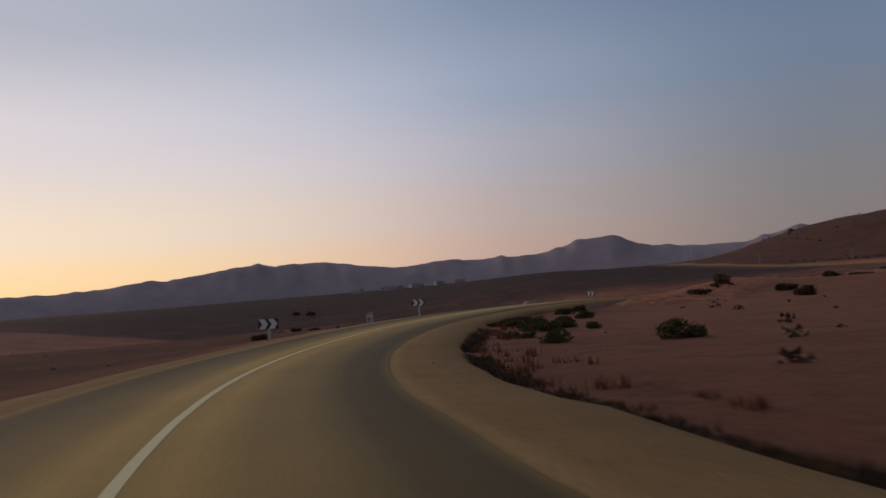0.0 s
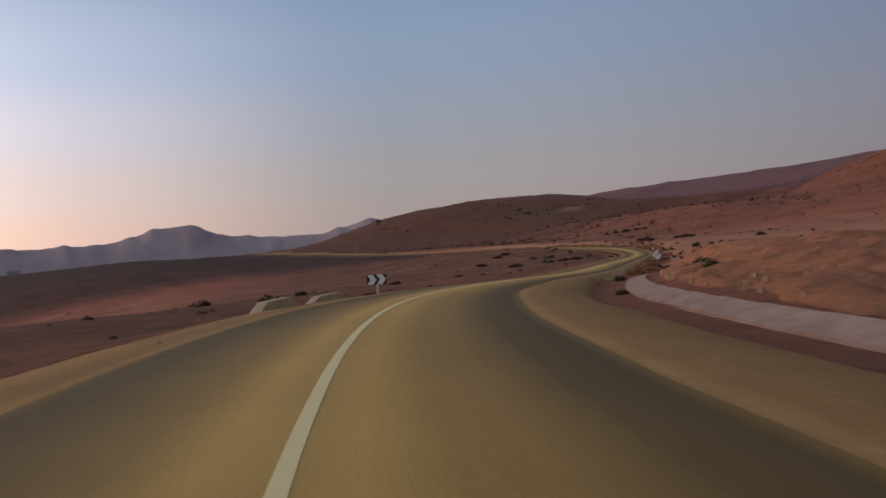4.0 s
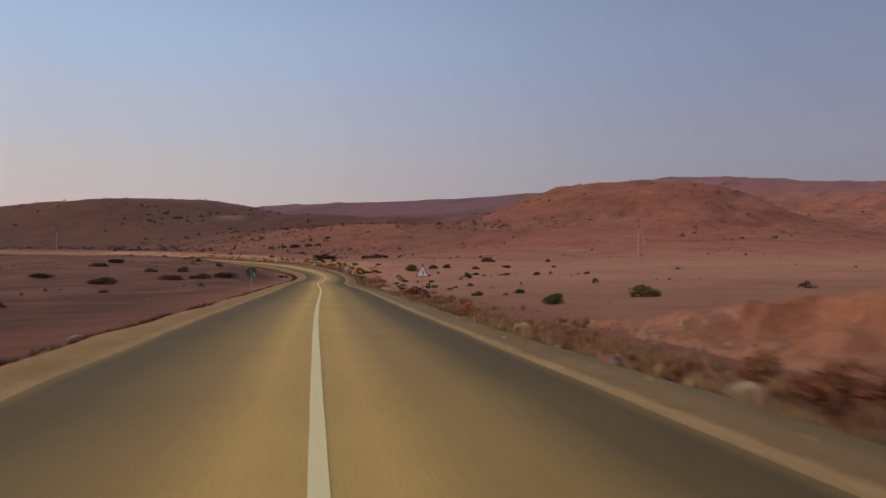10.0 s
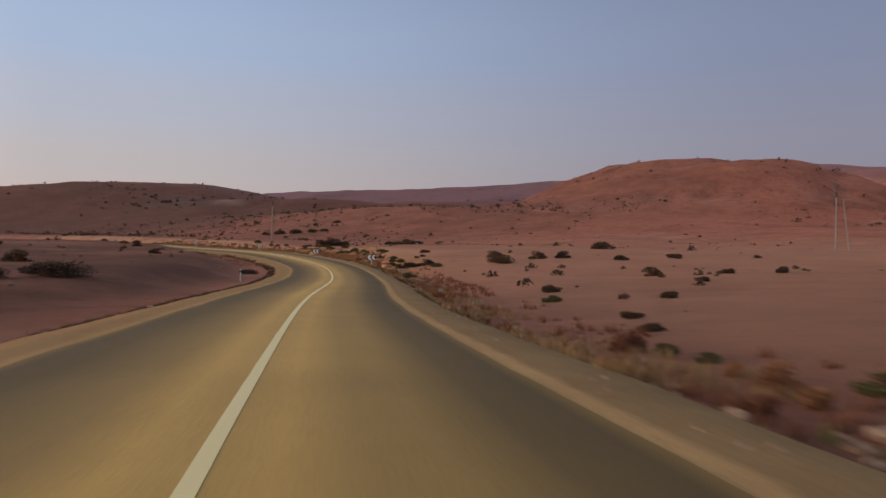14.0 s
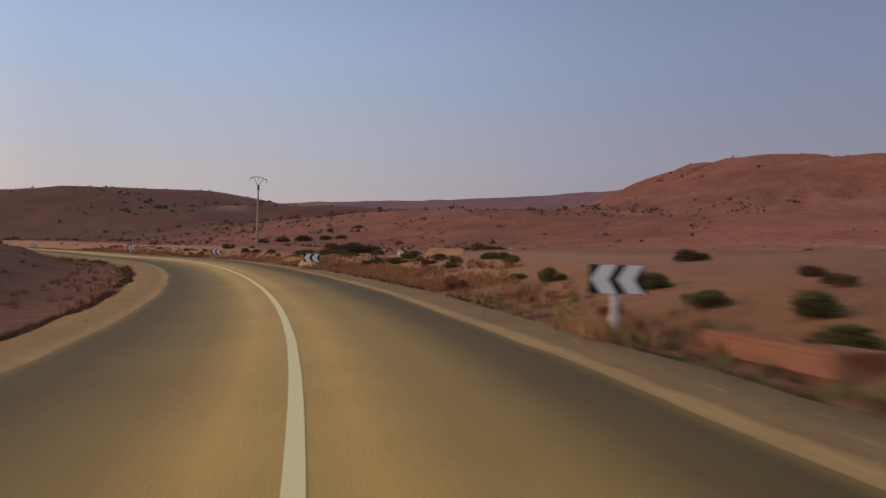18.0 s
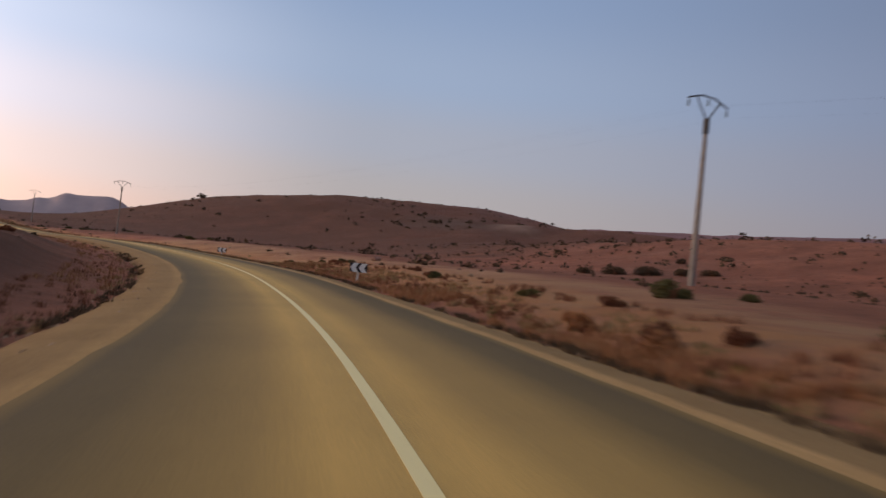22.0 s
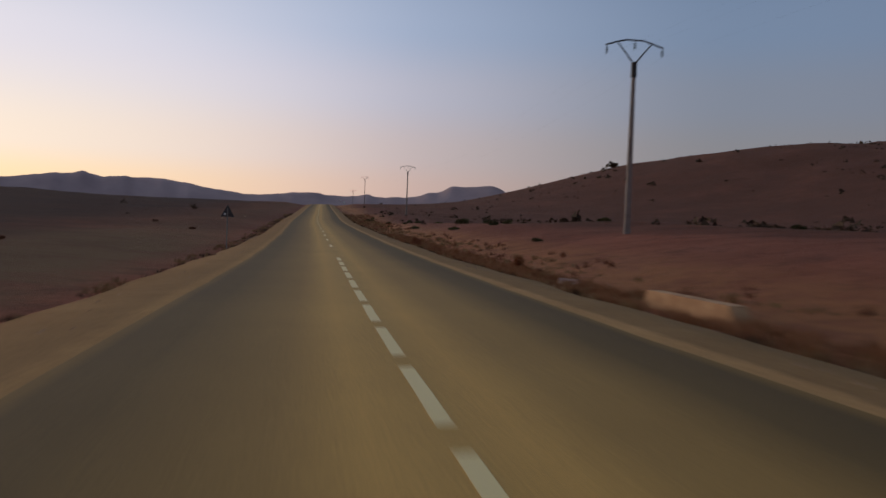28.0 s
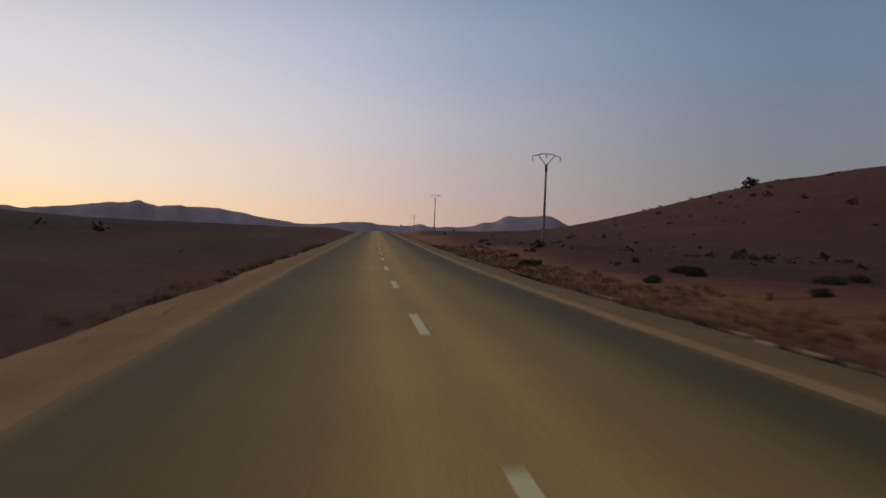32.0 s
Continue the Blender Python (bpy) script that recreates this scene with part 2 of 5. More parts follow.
# orange dust along the outer verge, and tan dry turf at the foot of the last slope
dust = op(earth.n, earth.l, "MULTIPLY", earth.attr("verge"), earth.ramp(earth.noise(0.5, 7, 0.75), [(0.36, (0.2, 0.2, 0.2)), (0.56, (1, 1, 1))]))
ground_col = earth.mix(op(earth.n, earth.l, "MULTIPLY", dust, 0.7), ground_col, (0.8, 0.37, 0.15))
turf = op(earth.n, earth.l, "MULTIPLY", earth.attr("olive"), earth.ramp(earth.noise(0.25, 7, 0.75), [(0.3, (0.4, 0.4, 0.4)), (0.55, (1, 1, 1))]))
ground_col = earth.mix(op(earth.n, earth.l, "MULTIPLY", turf, 0.85), ground_col, (0.42, 0.26, 0.13))
# shade painted on the slope beyond the turf, which faces away from the glow
shaded_slope = op(earth.n, earth.l, "MULTIPLY", earth.attr("slope_shade"), earth.ramp(earth.noise(0.05, 7, 0.7), [(0.3, (0.7, 0.7, 0.7)), (0.56, (1, 1, 1))]))
ground_col = earth.mix(op(earth.n, earth.l, "MULTIPLY", shaded_slope, 0.9), ground_col, (0.085, 0.052, 0.042))
tall_relief = op(earth.n, earth.l, "ADD", earth.noise(1.6, 9, 0.78), op(earth.n, earth.l, "MULTIPLY", earth.noise(0.13, 8, 0.74), 1.6))
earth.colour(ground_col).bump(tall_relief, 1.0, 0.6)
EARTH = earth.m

# fresher orange earth in the cut, streaked by rain
crumble = Mat("crumbling_orange_earth", 0.97, 0, 0.1)
face_col = crumble.ramp(crumble.noise(0.5, 7, 0.7), [(0.32, (0.6, 0.23, 0.12)), (0.5, (0.74, 0.31, 0.165)), (0.68, (0.82, 0.41, 0.23))])
streak = crumble.ramp(crumble.noise(1.1, 6, 0.75, (1.0, 1.0, 0.22)), [(0.38, (0.44, 0.155, 0.085)), (0.54, (0.74, 0.31, 0.165))])
clods = crumble.ramp(crumble.noise(4.5, 6, 0.8), [(0.36, (0.4, 0.15, 0.085)), (0.55, (0.78, 0.35, 0.19))])
crumble.colour(crumble.mix(0.3, crumble.mix(0.4, face_col, streak), clods)).bump(crumble.noise(2.2, 9, 0.8), 0.9, 0.4)
CRUMBLE = crumble.m

mountain = Mat("hazy_mountain", 1.0, 0, 0.0)
mountain.colour(mountain.ramp(mountain.noise(0.004, 7, 0.6), [(0.3, (0.42, 0.31, 0.3)), (0.7, (0.56, 0.42, 0.4))])).bump(mountain.noise(0.01, 8, 0.7), 0.35, 20)
MOUNTAIN = mountain.m

# asphalt with the car's headlight pool painted into its tan base colour
asphalt = Mat("headlit_asphalt", 0.82, 0, 0.25)
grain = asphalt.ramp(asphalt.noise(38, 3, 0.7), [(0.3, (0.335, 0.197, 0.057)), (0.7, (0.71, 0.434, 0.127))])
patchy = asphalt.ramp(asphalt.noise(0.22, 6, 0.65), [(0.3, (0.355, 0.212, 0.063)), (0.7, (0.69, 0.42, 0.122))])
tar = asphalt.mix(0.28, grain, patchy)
# headlight spread painted across the road: bright middle, dark edges
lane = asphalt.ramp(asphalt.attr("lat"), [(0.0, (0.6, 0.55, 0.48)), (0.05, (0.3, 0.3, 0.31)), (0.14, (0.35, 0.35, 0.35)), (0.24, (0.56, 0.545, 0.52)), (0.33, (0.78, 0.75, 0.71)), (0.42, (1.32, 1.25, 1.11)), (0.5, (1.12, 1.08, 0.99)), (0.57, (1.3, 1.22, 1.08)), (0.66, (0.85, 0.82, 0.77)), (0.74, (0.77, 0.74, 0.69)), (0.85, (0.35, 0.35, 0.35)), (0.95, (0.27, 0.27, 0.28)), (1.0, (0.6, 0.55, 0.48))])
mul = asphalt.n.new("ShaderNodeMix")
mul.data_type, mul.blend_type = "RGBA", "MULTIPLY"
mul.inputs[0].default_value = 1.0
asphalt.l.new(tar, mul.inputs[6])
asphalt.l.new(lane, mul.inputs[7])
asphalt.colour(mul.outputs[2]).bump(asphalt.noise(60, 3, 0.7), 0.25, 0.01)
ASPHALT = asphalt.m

def gravel_shoulder(name, stops):
    """Sandy gravel, with its tone across the shoulder from the outer foot (0) to the asphalt (1)."""
    m = Mat(name, 0.95, 0, 0.15)
    sand = m.ramp(m.noise(0.5, 6, 0.65), [(0.3, (0.45, 0.25, 0.1)), (0.7, (0.64, 0.38, 0.16))])
    grit = m.ramp(m.noise(14, 4, 0.75), [(0.35, (0.26, 0.14, 0.058)), (0.65, (0.74, 0.45, 0.185))])
    ragged = op(m.n, m.l, "ADD", m.attr("lat"), op(m.n, m.l, "MULTIPLY", op(m.n, m.l, "SUBTRACT", m.noise(1.3, 6, 0.75), 0.5), 0.12))
    band = m.n.new("ShaderNodeMix")
    band.data_type, band.blend_type = "RGBA", "MULTIPLY"
    band.inputs[0].default_value = 1.0
    m.l.new(m.mix(0.4, sand, grit), band.inputs[6])
    m.l.new(m.ramp(ragged, stops), band.inputs[7])
    m.colour(band.outputs[2]).bump(m.noise(11, 6, 0.75), 0.6, 0.04)
    return m.m


SHOULDER = gravel_shoulder("sandy_gravel", [(0.0, (0.6, 0.5, 0.44)), (0.38, (0.5, 0.42, 0.38)), (0.5, (0.73, 0.68, 0.62)), (0.8, (0.75, 0.71, 0.65)), (0.88, (0.95, 0.91, 0.83)), (1.0, (0.92, 0.87, 0.79))])
GREY_SHOULDER = gravel_shoulder("trodden_gravel", [(0.0, (0.6, 0.5, 0.44)), (0.34, (0.58, 0.5, 0.44)), (0.41, (1.0, 0.97, 0.92)), (0.48, (0.68, 0.67, 0.65)), (0.8, (0.65, 0.64, 0.62)), (0.85, (1.02, 1.0, 0.96)), (0.93, (1.0, 0.98, 0.93)), (0.97, (0.75, 0.73, 0.7))])

paint = Mat("road_paint", 0.6, 0, 0.4)
worn = paint.ramp(paint.noise(9, 6, 0.8), [(0.3, (0.74, 0.53, 0.2)), (0.42, (0.98, 0.77, 0.335))])
paint.colour(worn).bump(paint.noise(50, 3), 0.2, 0.004)
PAINT = paint.m


def plain(name, dark, light, scale, rough=0.7, metal=0.0, bump=0.2, distance=0.01, spec=0.3):
    m = Mat(name, rough, metal, spec)
    m.colour(m.ramp(m.noise(scale, 6, 0.65), [(0.3, dark), (0.7, light)]))
    if bump:
        m.bump(m.noise(scale * 4, 5, 0.7), bump, distance)
    return m.m


CONCRETE = plain("weathered_concrete", (0.36, 0.3, 0.23), (0.62, 0.54, 0.42), 2.2, 0.9, 0, 0.5, 0.02)
SAND_STONE = plain("sand_coloured_plaster", (0.5, 0.36, 0.19), (0.72, 0.55, 0.32), 2.0, 0.95, 0, 0.5, 0.02)
TAR = plain("old_tar", (0.17, 0.115, 0.045), (0.3, 0.2, 0.075), 3.0, 0.9, 0, 0.3, 0.01)
GREY_CONCRETE = plain("stained_grey_concrete", (0.34, 0.2, 0.145), (0.54, 0.35, 0.27), 1.2, 0.95, 0, 0.5, 0.02)
DUSTY_STONE = plain("dusty_plastered_stone", (0.34, 0.2, 0.095), (0.54, 0.34, 0.17), 2.0, 0.95, 0, 0.5, 0.02)
TAN_STONE = plain("sandy_plastered_stone", (0.42, 0.22, 0.1), (0.68, 0.42, 0.22), 2.0, 0.95, 0, 0.5, 0.02)
POLE = plain("pole_concrete", (0.26, 0.21, 0.17), (0.42, 0.35, 0.29), 1.4, 0.9, 0, 0.3, 0.01)
STEEL = plain("galvanised_steel", (0.2, 0.19, 0.18), (0.34, 0.33, 0.31), 8, 0.45, 0.8, 0.1, 0.002)
DARK_STEEL = plain("dark_steel", (0.05, 0.045, 0.045), (0.11, 0.1, 0.095), 6, 0.6, 0.6, 0.1, 0.002)
SIGN_WHITE = plain("sign_white_sheet", (0.84, 0.83, 0.76), (0.93, 0.92, 0.86), 5, 0.4, 0, 0.0)
SIGN_BLACK = plain("sign_black_sheet", (0.015, 0.015, 0.016), (0.03, 0.03, 0.03), 5, 0.5, 0, 0.0)
SIGN_RED = plain("sign_red_sheet", (0.6, 0.1, 0.07), (0.75, 0.16, 0.1), 5, 0.45, 0, 0.0)
SIGN_BACK = plain("sign_back_metal", (0.07, 0.065, 0.065), (0.13, 0.12, 0.12), 5, 0.6, 0.5, 0.0)
SIGN_GREY = plain("sign_grey_ink", (0.3, 0.3, 0.3), (0.4, 0.4, 0.4), 5, 0.5, 0, 0.0)
LIMEWASH = plain("whitewashed_stone", (0.5, 0.45, 0.38), (0.82, 0.78, 0.7), 4, 0.9, 0, 0.5, 0.02)
YELLOW = plain("faded_yellow_paint", (0.45, 0.3, 0.08), (0.62, 0.44, 0.14), 5, 0.8, 0, 0.2, 0.005)
PORCELAIN = plain("insulator_glaze", (0.1, 0.13, 0.12), (0.2, 0.24, 0.22), 8, 0.25, 0, 0.0)
ROCK = plain("red_rock", (0.22, 0.1, 0.07), (0.48, 0.26, 0.18), 1.7, 0.95, 0, 0.8, 0.06)
PALE_ROCK = plain("pale_limestone", (0.36, 0.21, 0.125), (0.6, 0.39, 0.24), 1.9, 0.95, 0, 0.7, 0.05)
PINK_ROCK = plain("pinkish_bleached_rock", (0.46, 0.3, 0.245), (0.74, 0.54, 0.46), 3.0, 0.95, 0, 0.7, 0.04)
HOUSE = plain("pale_house_plaster", (0.5, 0.42, 0.36), (0.66, 0.58, 0.5), 0.5, 0.95, 0, 0.2, 0.02)


def leaf(name, a, b, c):
    m = Mat(name, 0.85, 0, 0.15)
    tone = m.ramp(m.island(), [(0.0, a), (0.5, b), (1.0, c)])
    shift = m.ramp(m.random(), [(0.0, (0.75, 0.78, 0.8)), (1.0, (1.2, 1.12, 1.0))])
    node = m.n.new("ShaderNodeMix")
    node.data_type, node.blend_type = "RGBA", "MULTIPLY"
    node.inputs[0].default_value = 1.0
    m.l.new(tone, node.inputs[6])
    m.l.new(shift, node.inputs[7])
    m.colour(node.outputs[2])
    return m.m


GREEN = leaf("grey_green_leaf", (0.06, 0.055, 0.022), (0.12, 0.11, 0.043), (0.2, 0.175, 0.075))
DARK_LEAF = leaf("dark_scrub_leaf", (0.05, 0.032, 0.02), (0.1, 0.066, 0.04), (0.17, 0.11, 0.068))
DRY = leaf("dry_grass_blade", (0.34, 0.17, 0.07), (0.5, 0.28, 0.12), (0.64, 0.42, 0.21))
OLIVE = leaf("olive_grass_blade", (0.1, 0.095, 0.03), (0.19, 0.18, 0.06), (0.3, 0.27, 0.1))
RUST = leaf("rusty_dead_brush", (0.27, 0.11, 0.052), (0.43, 0.195, 0.088), (0.58, 0.3, 0.15))
BLEACHED = leaf("bleached_dead_brush", (0.5, 0.36, 0.22), (0.68, 0.52, 0.35), (0.82, 0.66, 0.48))
STRAW = leaf("straw_olive_leaf", (0.24, 0.18, 0.06), (0.38, 0.29, 0.1), (0.5, 0.4, 0.15))
BROWN = leaf("brown_scrub_twig", (0.15, 0.055, 0.032), (0.28, 0.11, 0.06), (0.4, 0.18, 0.095))


# ---- building helpers ----
def link(name, bm, material, parent=None, smooth=False):
    me = bpy.data.meshes.new(name)
    bm.to_mesh(me)
    bm.free()
    me.materials.append(material)
    if smooth:
        me.polygons.foreach_set("use_smooth", [True] * len(me.polygons))
    ob = new(name, me)
    if parent:
        ob.parent = parent
    return ob


def part(name, bm, material, parent, label="", smooth=False):
    ob = link(name, bm, material, parent, smooth)
    return tagged(ob, label) if label else ob


def base(name, label, category, group="", at=None):
    ob = new(name)
    ob.empty_display_size = 0.2
    tagged(ob, label, category, group)
    if at is not None:
        ob.matrix_world = at
    return ob


def from_arrays(name, verts, faces, material, smooth=True):
    me = bpy.data.meshes.new(name)
    nv, nf, k = len(verts), len(faces), faces.shape[1]
    me.vertices.add(nv)
    me.vertices.foreach_set("co", np.asarray(verts, np.float32).ravel())
    me.loops.add(nf * k)
    me.loops.foreach_set("vertex_index", np.asarray(faces, np.int32).ravel())
    me.polygons.add(nf)
    me.polygons.foreach_set("loop_start", np.arange(0, nf * k, k, dtype=np.int32))
    me.polygons.foreach_set("use_smooth", np.full(nf, smooth))
    me.update(calc_edges=True)
    me.validate()
    me.materials.append(material)
    return new(name, me)


def box(bm, cx, cy, cz, sx, sy, sz, bevel=0.0, taper=1.0):
    made = bmesh.ops.create_cube(bm, size=1.0)["verts"]
    for v in made:
        k = taper if v.co.z > 0 else 1.0
        v.co = Vector((cx + v.co.x * sx * k, cy + v.co.y * sy * k, cz + v.co.z * sz))
    if bevel:
        edges = list({e for v in made for e in v.link_edges})
        bmesh.ops.bevel(bm, geom=edges, offset=bevel, segments=2, affect="EDGES", profile=0.6)
    return made


def rod(bm, a, b, r0, r1=None, seg=10):
    a, b = Vector(a), Vector(b)
    r1 = r0 if r1 is None else r1
    made = bmesh.ops.create_cone(bm, cap_ends=True, segments=seg, radius1=r0, radius2=r1, depth=(b - a).length)["verts"]
    m = Matrix.Translation((a + b) / 2) @ (b - a).to_track_quat("Z", "Y").to_matrix().to_4x4()
    bmesh.ops.transform(bm, matrix=m, verts=made)
    return made


def plate(bm, outline, thick, y=0.0):
    """A flat plate in the xz plane, facing -y."""
    front = [bm.verts.new((x, y, z)) for x, z in outline]
    back = [bm.verts.new((x, y + thick, z)) for x, z in outline]
    n = len(outline)
    bm.faces.new(front)
    bm.faces.new(back[::-1])
    for i in range(n):
        bm.faces.new((front[i], back[i], back[(i + 1) % n], front[(i + 1) % n]))
    bmesh.ops.recalc_face_normals(bm, faces=bm.faces[:])


def vnoise(x, y, scale, seed=0):
    """Smooth value noise in -1..1 for arrays."""
    x, y = np.asarray(x, float) / scale, np.asarray(y, float) / scale
    xi, yi = np.floor(x).astype(np.int64), np.floor(y).astype(np.int64)
    fx, fy = x - xi, y - yi
    fx, fy = fx * fx * (3 - 2 * fx), fy * fy * (3 - 2 * fy)

    def h(i, j):
        n = (i * 374761393 + j * 668265263 + seed * 974711) & 0xFFFFFFFF
        n = ((n ^ (n >> 13)) * 1274126177) & 0xFFFFFFFF
        return ((n ^ (n >> 16)) & 0xFFFF) / 32767.5 - 1
    return (h(xi, yi) * (1 - fx) + h(xi + 1, yi) * fx) * (1 - fy) + (h(xi, yi + 1) * (1 - fx) + h(xi + 1, yi + 1) * fx) * fy


def smooth(v, lo, hi):
    u = np.clip((v - lo) / (hi - lo), 0, 1)
    return u * u * (3 - 2 * u)


# ---- the plan: the road's middle line and the hills ----
LINE = np.array([(7.98, -24.01, -1.3), (-0.83, -1.01, -1.42), (-3.05, 7.29, -1.52), (-5.16, 21.4, -1.78), (-5.03, 34.9, -1.93), (-2.88, 49.79, -1.97), (3.44, 66.6, -1.95), (11.06, 80.2, -2.1), (22.87, 94.61, -2.6), (39.66, 111.84, -3.4), (57.77, 131.03, -4.2), (78, 152.8, -4.8), (106.6, 183, -5.62), (140, 218.9, -6.6), (162.47, 241.13, -6.82), (181.91, 263.37, -6.55), (198.88, 288.17, -6), (211.93, 311.63, -5.5), (220.47, 331.01, -5.2), (229.26, 356.71, -4.88), (233.71, 374.22, -4.5), (237.91, 402.01, -3.95), (238.52, 432, -3.3), (237.85, 456.99, -3.1), (236.96, 474.98, -3.02), (235.85, 504.97, -2.88), (235.21, 520.10, -2.67), (234.36, 539.98, -2.3), (232.27, 584.99, -1.2), (230.29, 649.99, 0.9), (227.57, 740, 4), (225.24, 830, 7), (222.80, 950, 8), (220.36, 1100, 6.5)], float)
HILLS = [  # middle x, y, height, radii, turn, steepness
    (-130, 430, -13.0, 150, 260, 0.0, 2.0),
    (523, 364, 34.7, 85, 105, -0.57, 3.06),
    (488, 852, 37.5, 164, 174, 0.28, 3.57),
    (76, 638, 5.8, 74, 265, -0.05, 2.58),
    (1150, 960, 78.6, 578, 436, -0.38, 3.39),
    (987, 508, 54.0, 324, 196, 0.36, 1.66),
    (401, 476, 14.5, 52, 170, -0.09, 1.95),
    (1130, 223, 74.5, 425, 280, 0.17, 1.97),
    (-19, 386, -12.3, 159, 125, 0.16, 1.88),
    (597, 626, 22.3, 163, 77, -0.11, 2.34),
]


def spline(p, n):
    q = np.vstack([2 * p[0] - p[1], p, 2 * p[-1] - p[-2]])
    d = np.linalg.norm(np.diff(q[:, :2], axis=0), axis=1)
    out = []
    for i in range(1, len(q) - 2):
        t0, t1, t2 = (q[i] - q[i - 1]) / d[i - 1], (q[i + 1] - q[i]) / d[i], (q[i + 2] - q[i + 1]) / d[i + 1]
        m0 = (t0 * d[i] + t1 * d[i - 1]) / (d[i] + d[i - 1])
        m1 = (t1 * d[i + 1] + t2 * d[i]) / (d[i + 1] + d[i])
        for u in np.arange(n) / n:
            out.append((2 * u**3 - 3 * u * u + 1) * q[i] + (u**3 - 2 * u * u + u) * d[i] * m0 + (3 * u * u - 2 * u**3) * q[i + 1] + (u**3 - u * u) * d[i] * m1)
    return np.array(out + [p[-1]])


fine = spline(LINE, 24)
run = np.concatenate([[0], np.cumsum(np.linalg.norm(np.diff(fine[:, :2], axis=0), axis=1))])
LENGTH = run[-1]
S = np.arange(0, LENGTH, 1.5)
ROAD = np.stack([np.interp(S, run, fine[:, k]) for k in range(3)], 1)
for _ in range(6):
    ROAD[1:-1] = (ROAD[:-2] + 2 * ROAD[1:-1] + ROAD[2:]) / 4
TAN = np.gradient(ROAD[:, :2], axis=0)
TAN /= np.linalg.norm(TAN, axis=1)[:, None]
RIGHT = np.stack([TAN[:, 1], -TAN[:, 0]], 1)


def cant(s, off):
    """How far the surface tilts up or down beside the middle line: the left bend leans inwards."""
    return np.interp(s, [330, 375, 485, 525], [0.0, 0.06, 0.06, 0.03]) * np.clip(off, -6, 6)


def road_at(s, off=0.0):
    p = np.array([np.interp(s, S, ROAD[:, k]) for k in range(3)])
    r = np.array([np.interp(s, S, RIGHT[:, k]) for k in range(2)])
    return p[0] + r[0] * off, p[1] + r[1] * off, p[2] + cant(s, off)


def road_s(x, y):
    return S[np.argmin((ROAD[:, 0] - x) ** 2 + (ROAD[:, 1] - y) ** 2)]


def road_yaw(s):
    t = [np.interp(s, S, TAN[:, k]) for k in range(2)]
    return math.degrees(math.atan2(-t[0], t[1]))


def beside(x, y):
    """Distance along the road, offset to its right and the road's height, for arrays of places."""
    x, y = np.asarray(x, float).ravel(), np.asarray(y, float).ravel()
    s, off, z = np.empty(len(x)), np.empty(len(x)), np.empty(len(x))
    for i in range(0, len(x), 4000):
        d = (x[i:i + 4000, None] - ROAD[None, :, 0]) ** 2 + (y[i:i + 4000, None] - ROAD[None, :, 1]) ** 2
        k = d.argmin(1)
        s[i:i + 4000], z[i:i + 4000] = S[k], ROAD[k, 2]
        side_of = (x[i:i + 4000] - ROAD[k, 0]) * RIGHT[k, 0] + (y[i:i + 4000] - ROAD[k, 1]) * RIGHT[k, 1]
        off[i:i + 4000] = np.where(side_of < 0, -1, 1) * np.sqrt(d[np.arange(len(k)), k])
    return s, off, z + cant(s, off)


def level_verge(s, off):
    """1 where the verge lies level with the shoulder: outside the left bend."""
    return smooth(s, 345, 375) * (1 - smooth(s, 500, 535)) * (np.asarray(off) > 0)


def narrowing(s):
    """How far the outer shoulder draws in where the left bend ends, 0 to 1."""
    return smooth(s, 425, 455) * (1 - smooth(s, 555, 585))


def bank(s, off, x, y, cliff=False):
    """Height of the cut bank of red earth beside the first straight: an even slope, or a heap of fallen earth with a cliff above it."""
    window = smooth(s, 92, 114) * (1 - smooth(s, 191, 217))
    edge = 9.4 + 1.8 * smooth(s, road_s(30, 98), road_s(52, 124)) + 0.9 * vnoise(s, off * 0, 12, 6) + 0.6 * vnoise(s, off * 0, 3.4, 7)
    steep = smooth(s, 140, 162)
    gentle = smooth(off, 7.4, 14.0) * 0.72
    rise = 0.5 * smooth(off, edge - 0.6, edge + 2.6) + 0.5 * smooth(off, edge + 1.4, edge + 2.3) if cliff else smooth(off, edge, edge + 2.1)
    rise = gentle + (rise - gentle) * steep
    return window * (1.85 + 0.35 * vnoise(x, y, 11, 9) + 0.2 * vnoise(x, y, 4.5, 10)) * rise * (1 - smooth(off, 34, 70))


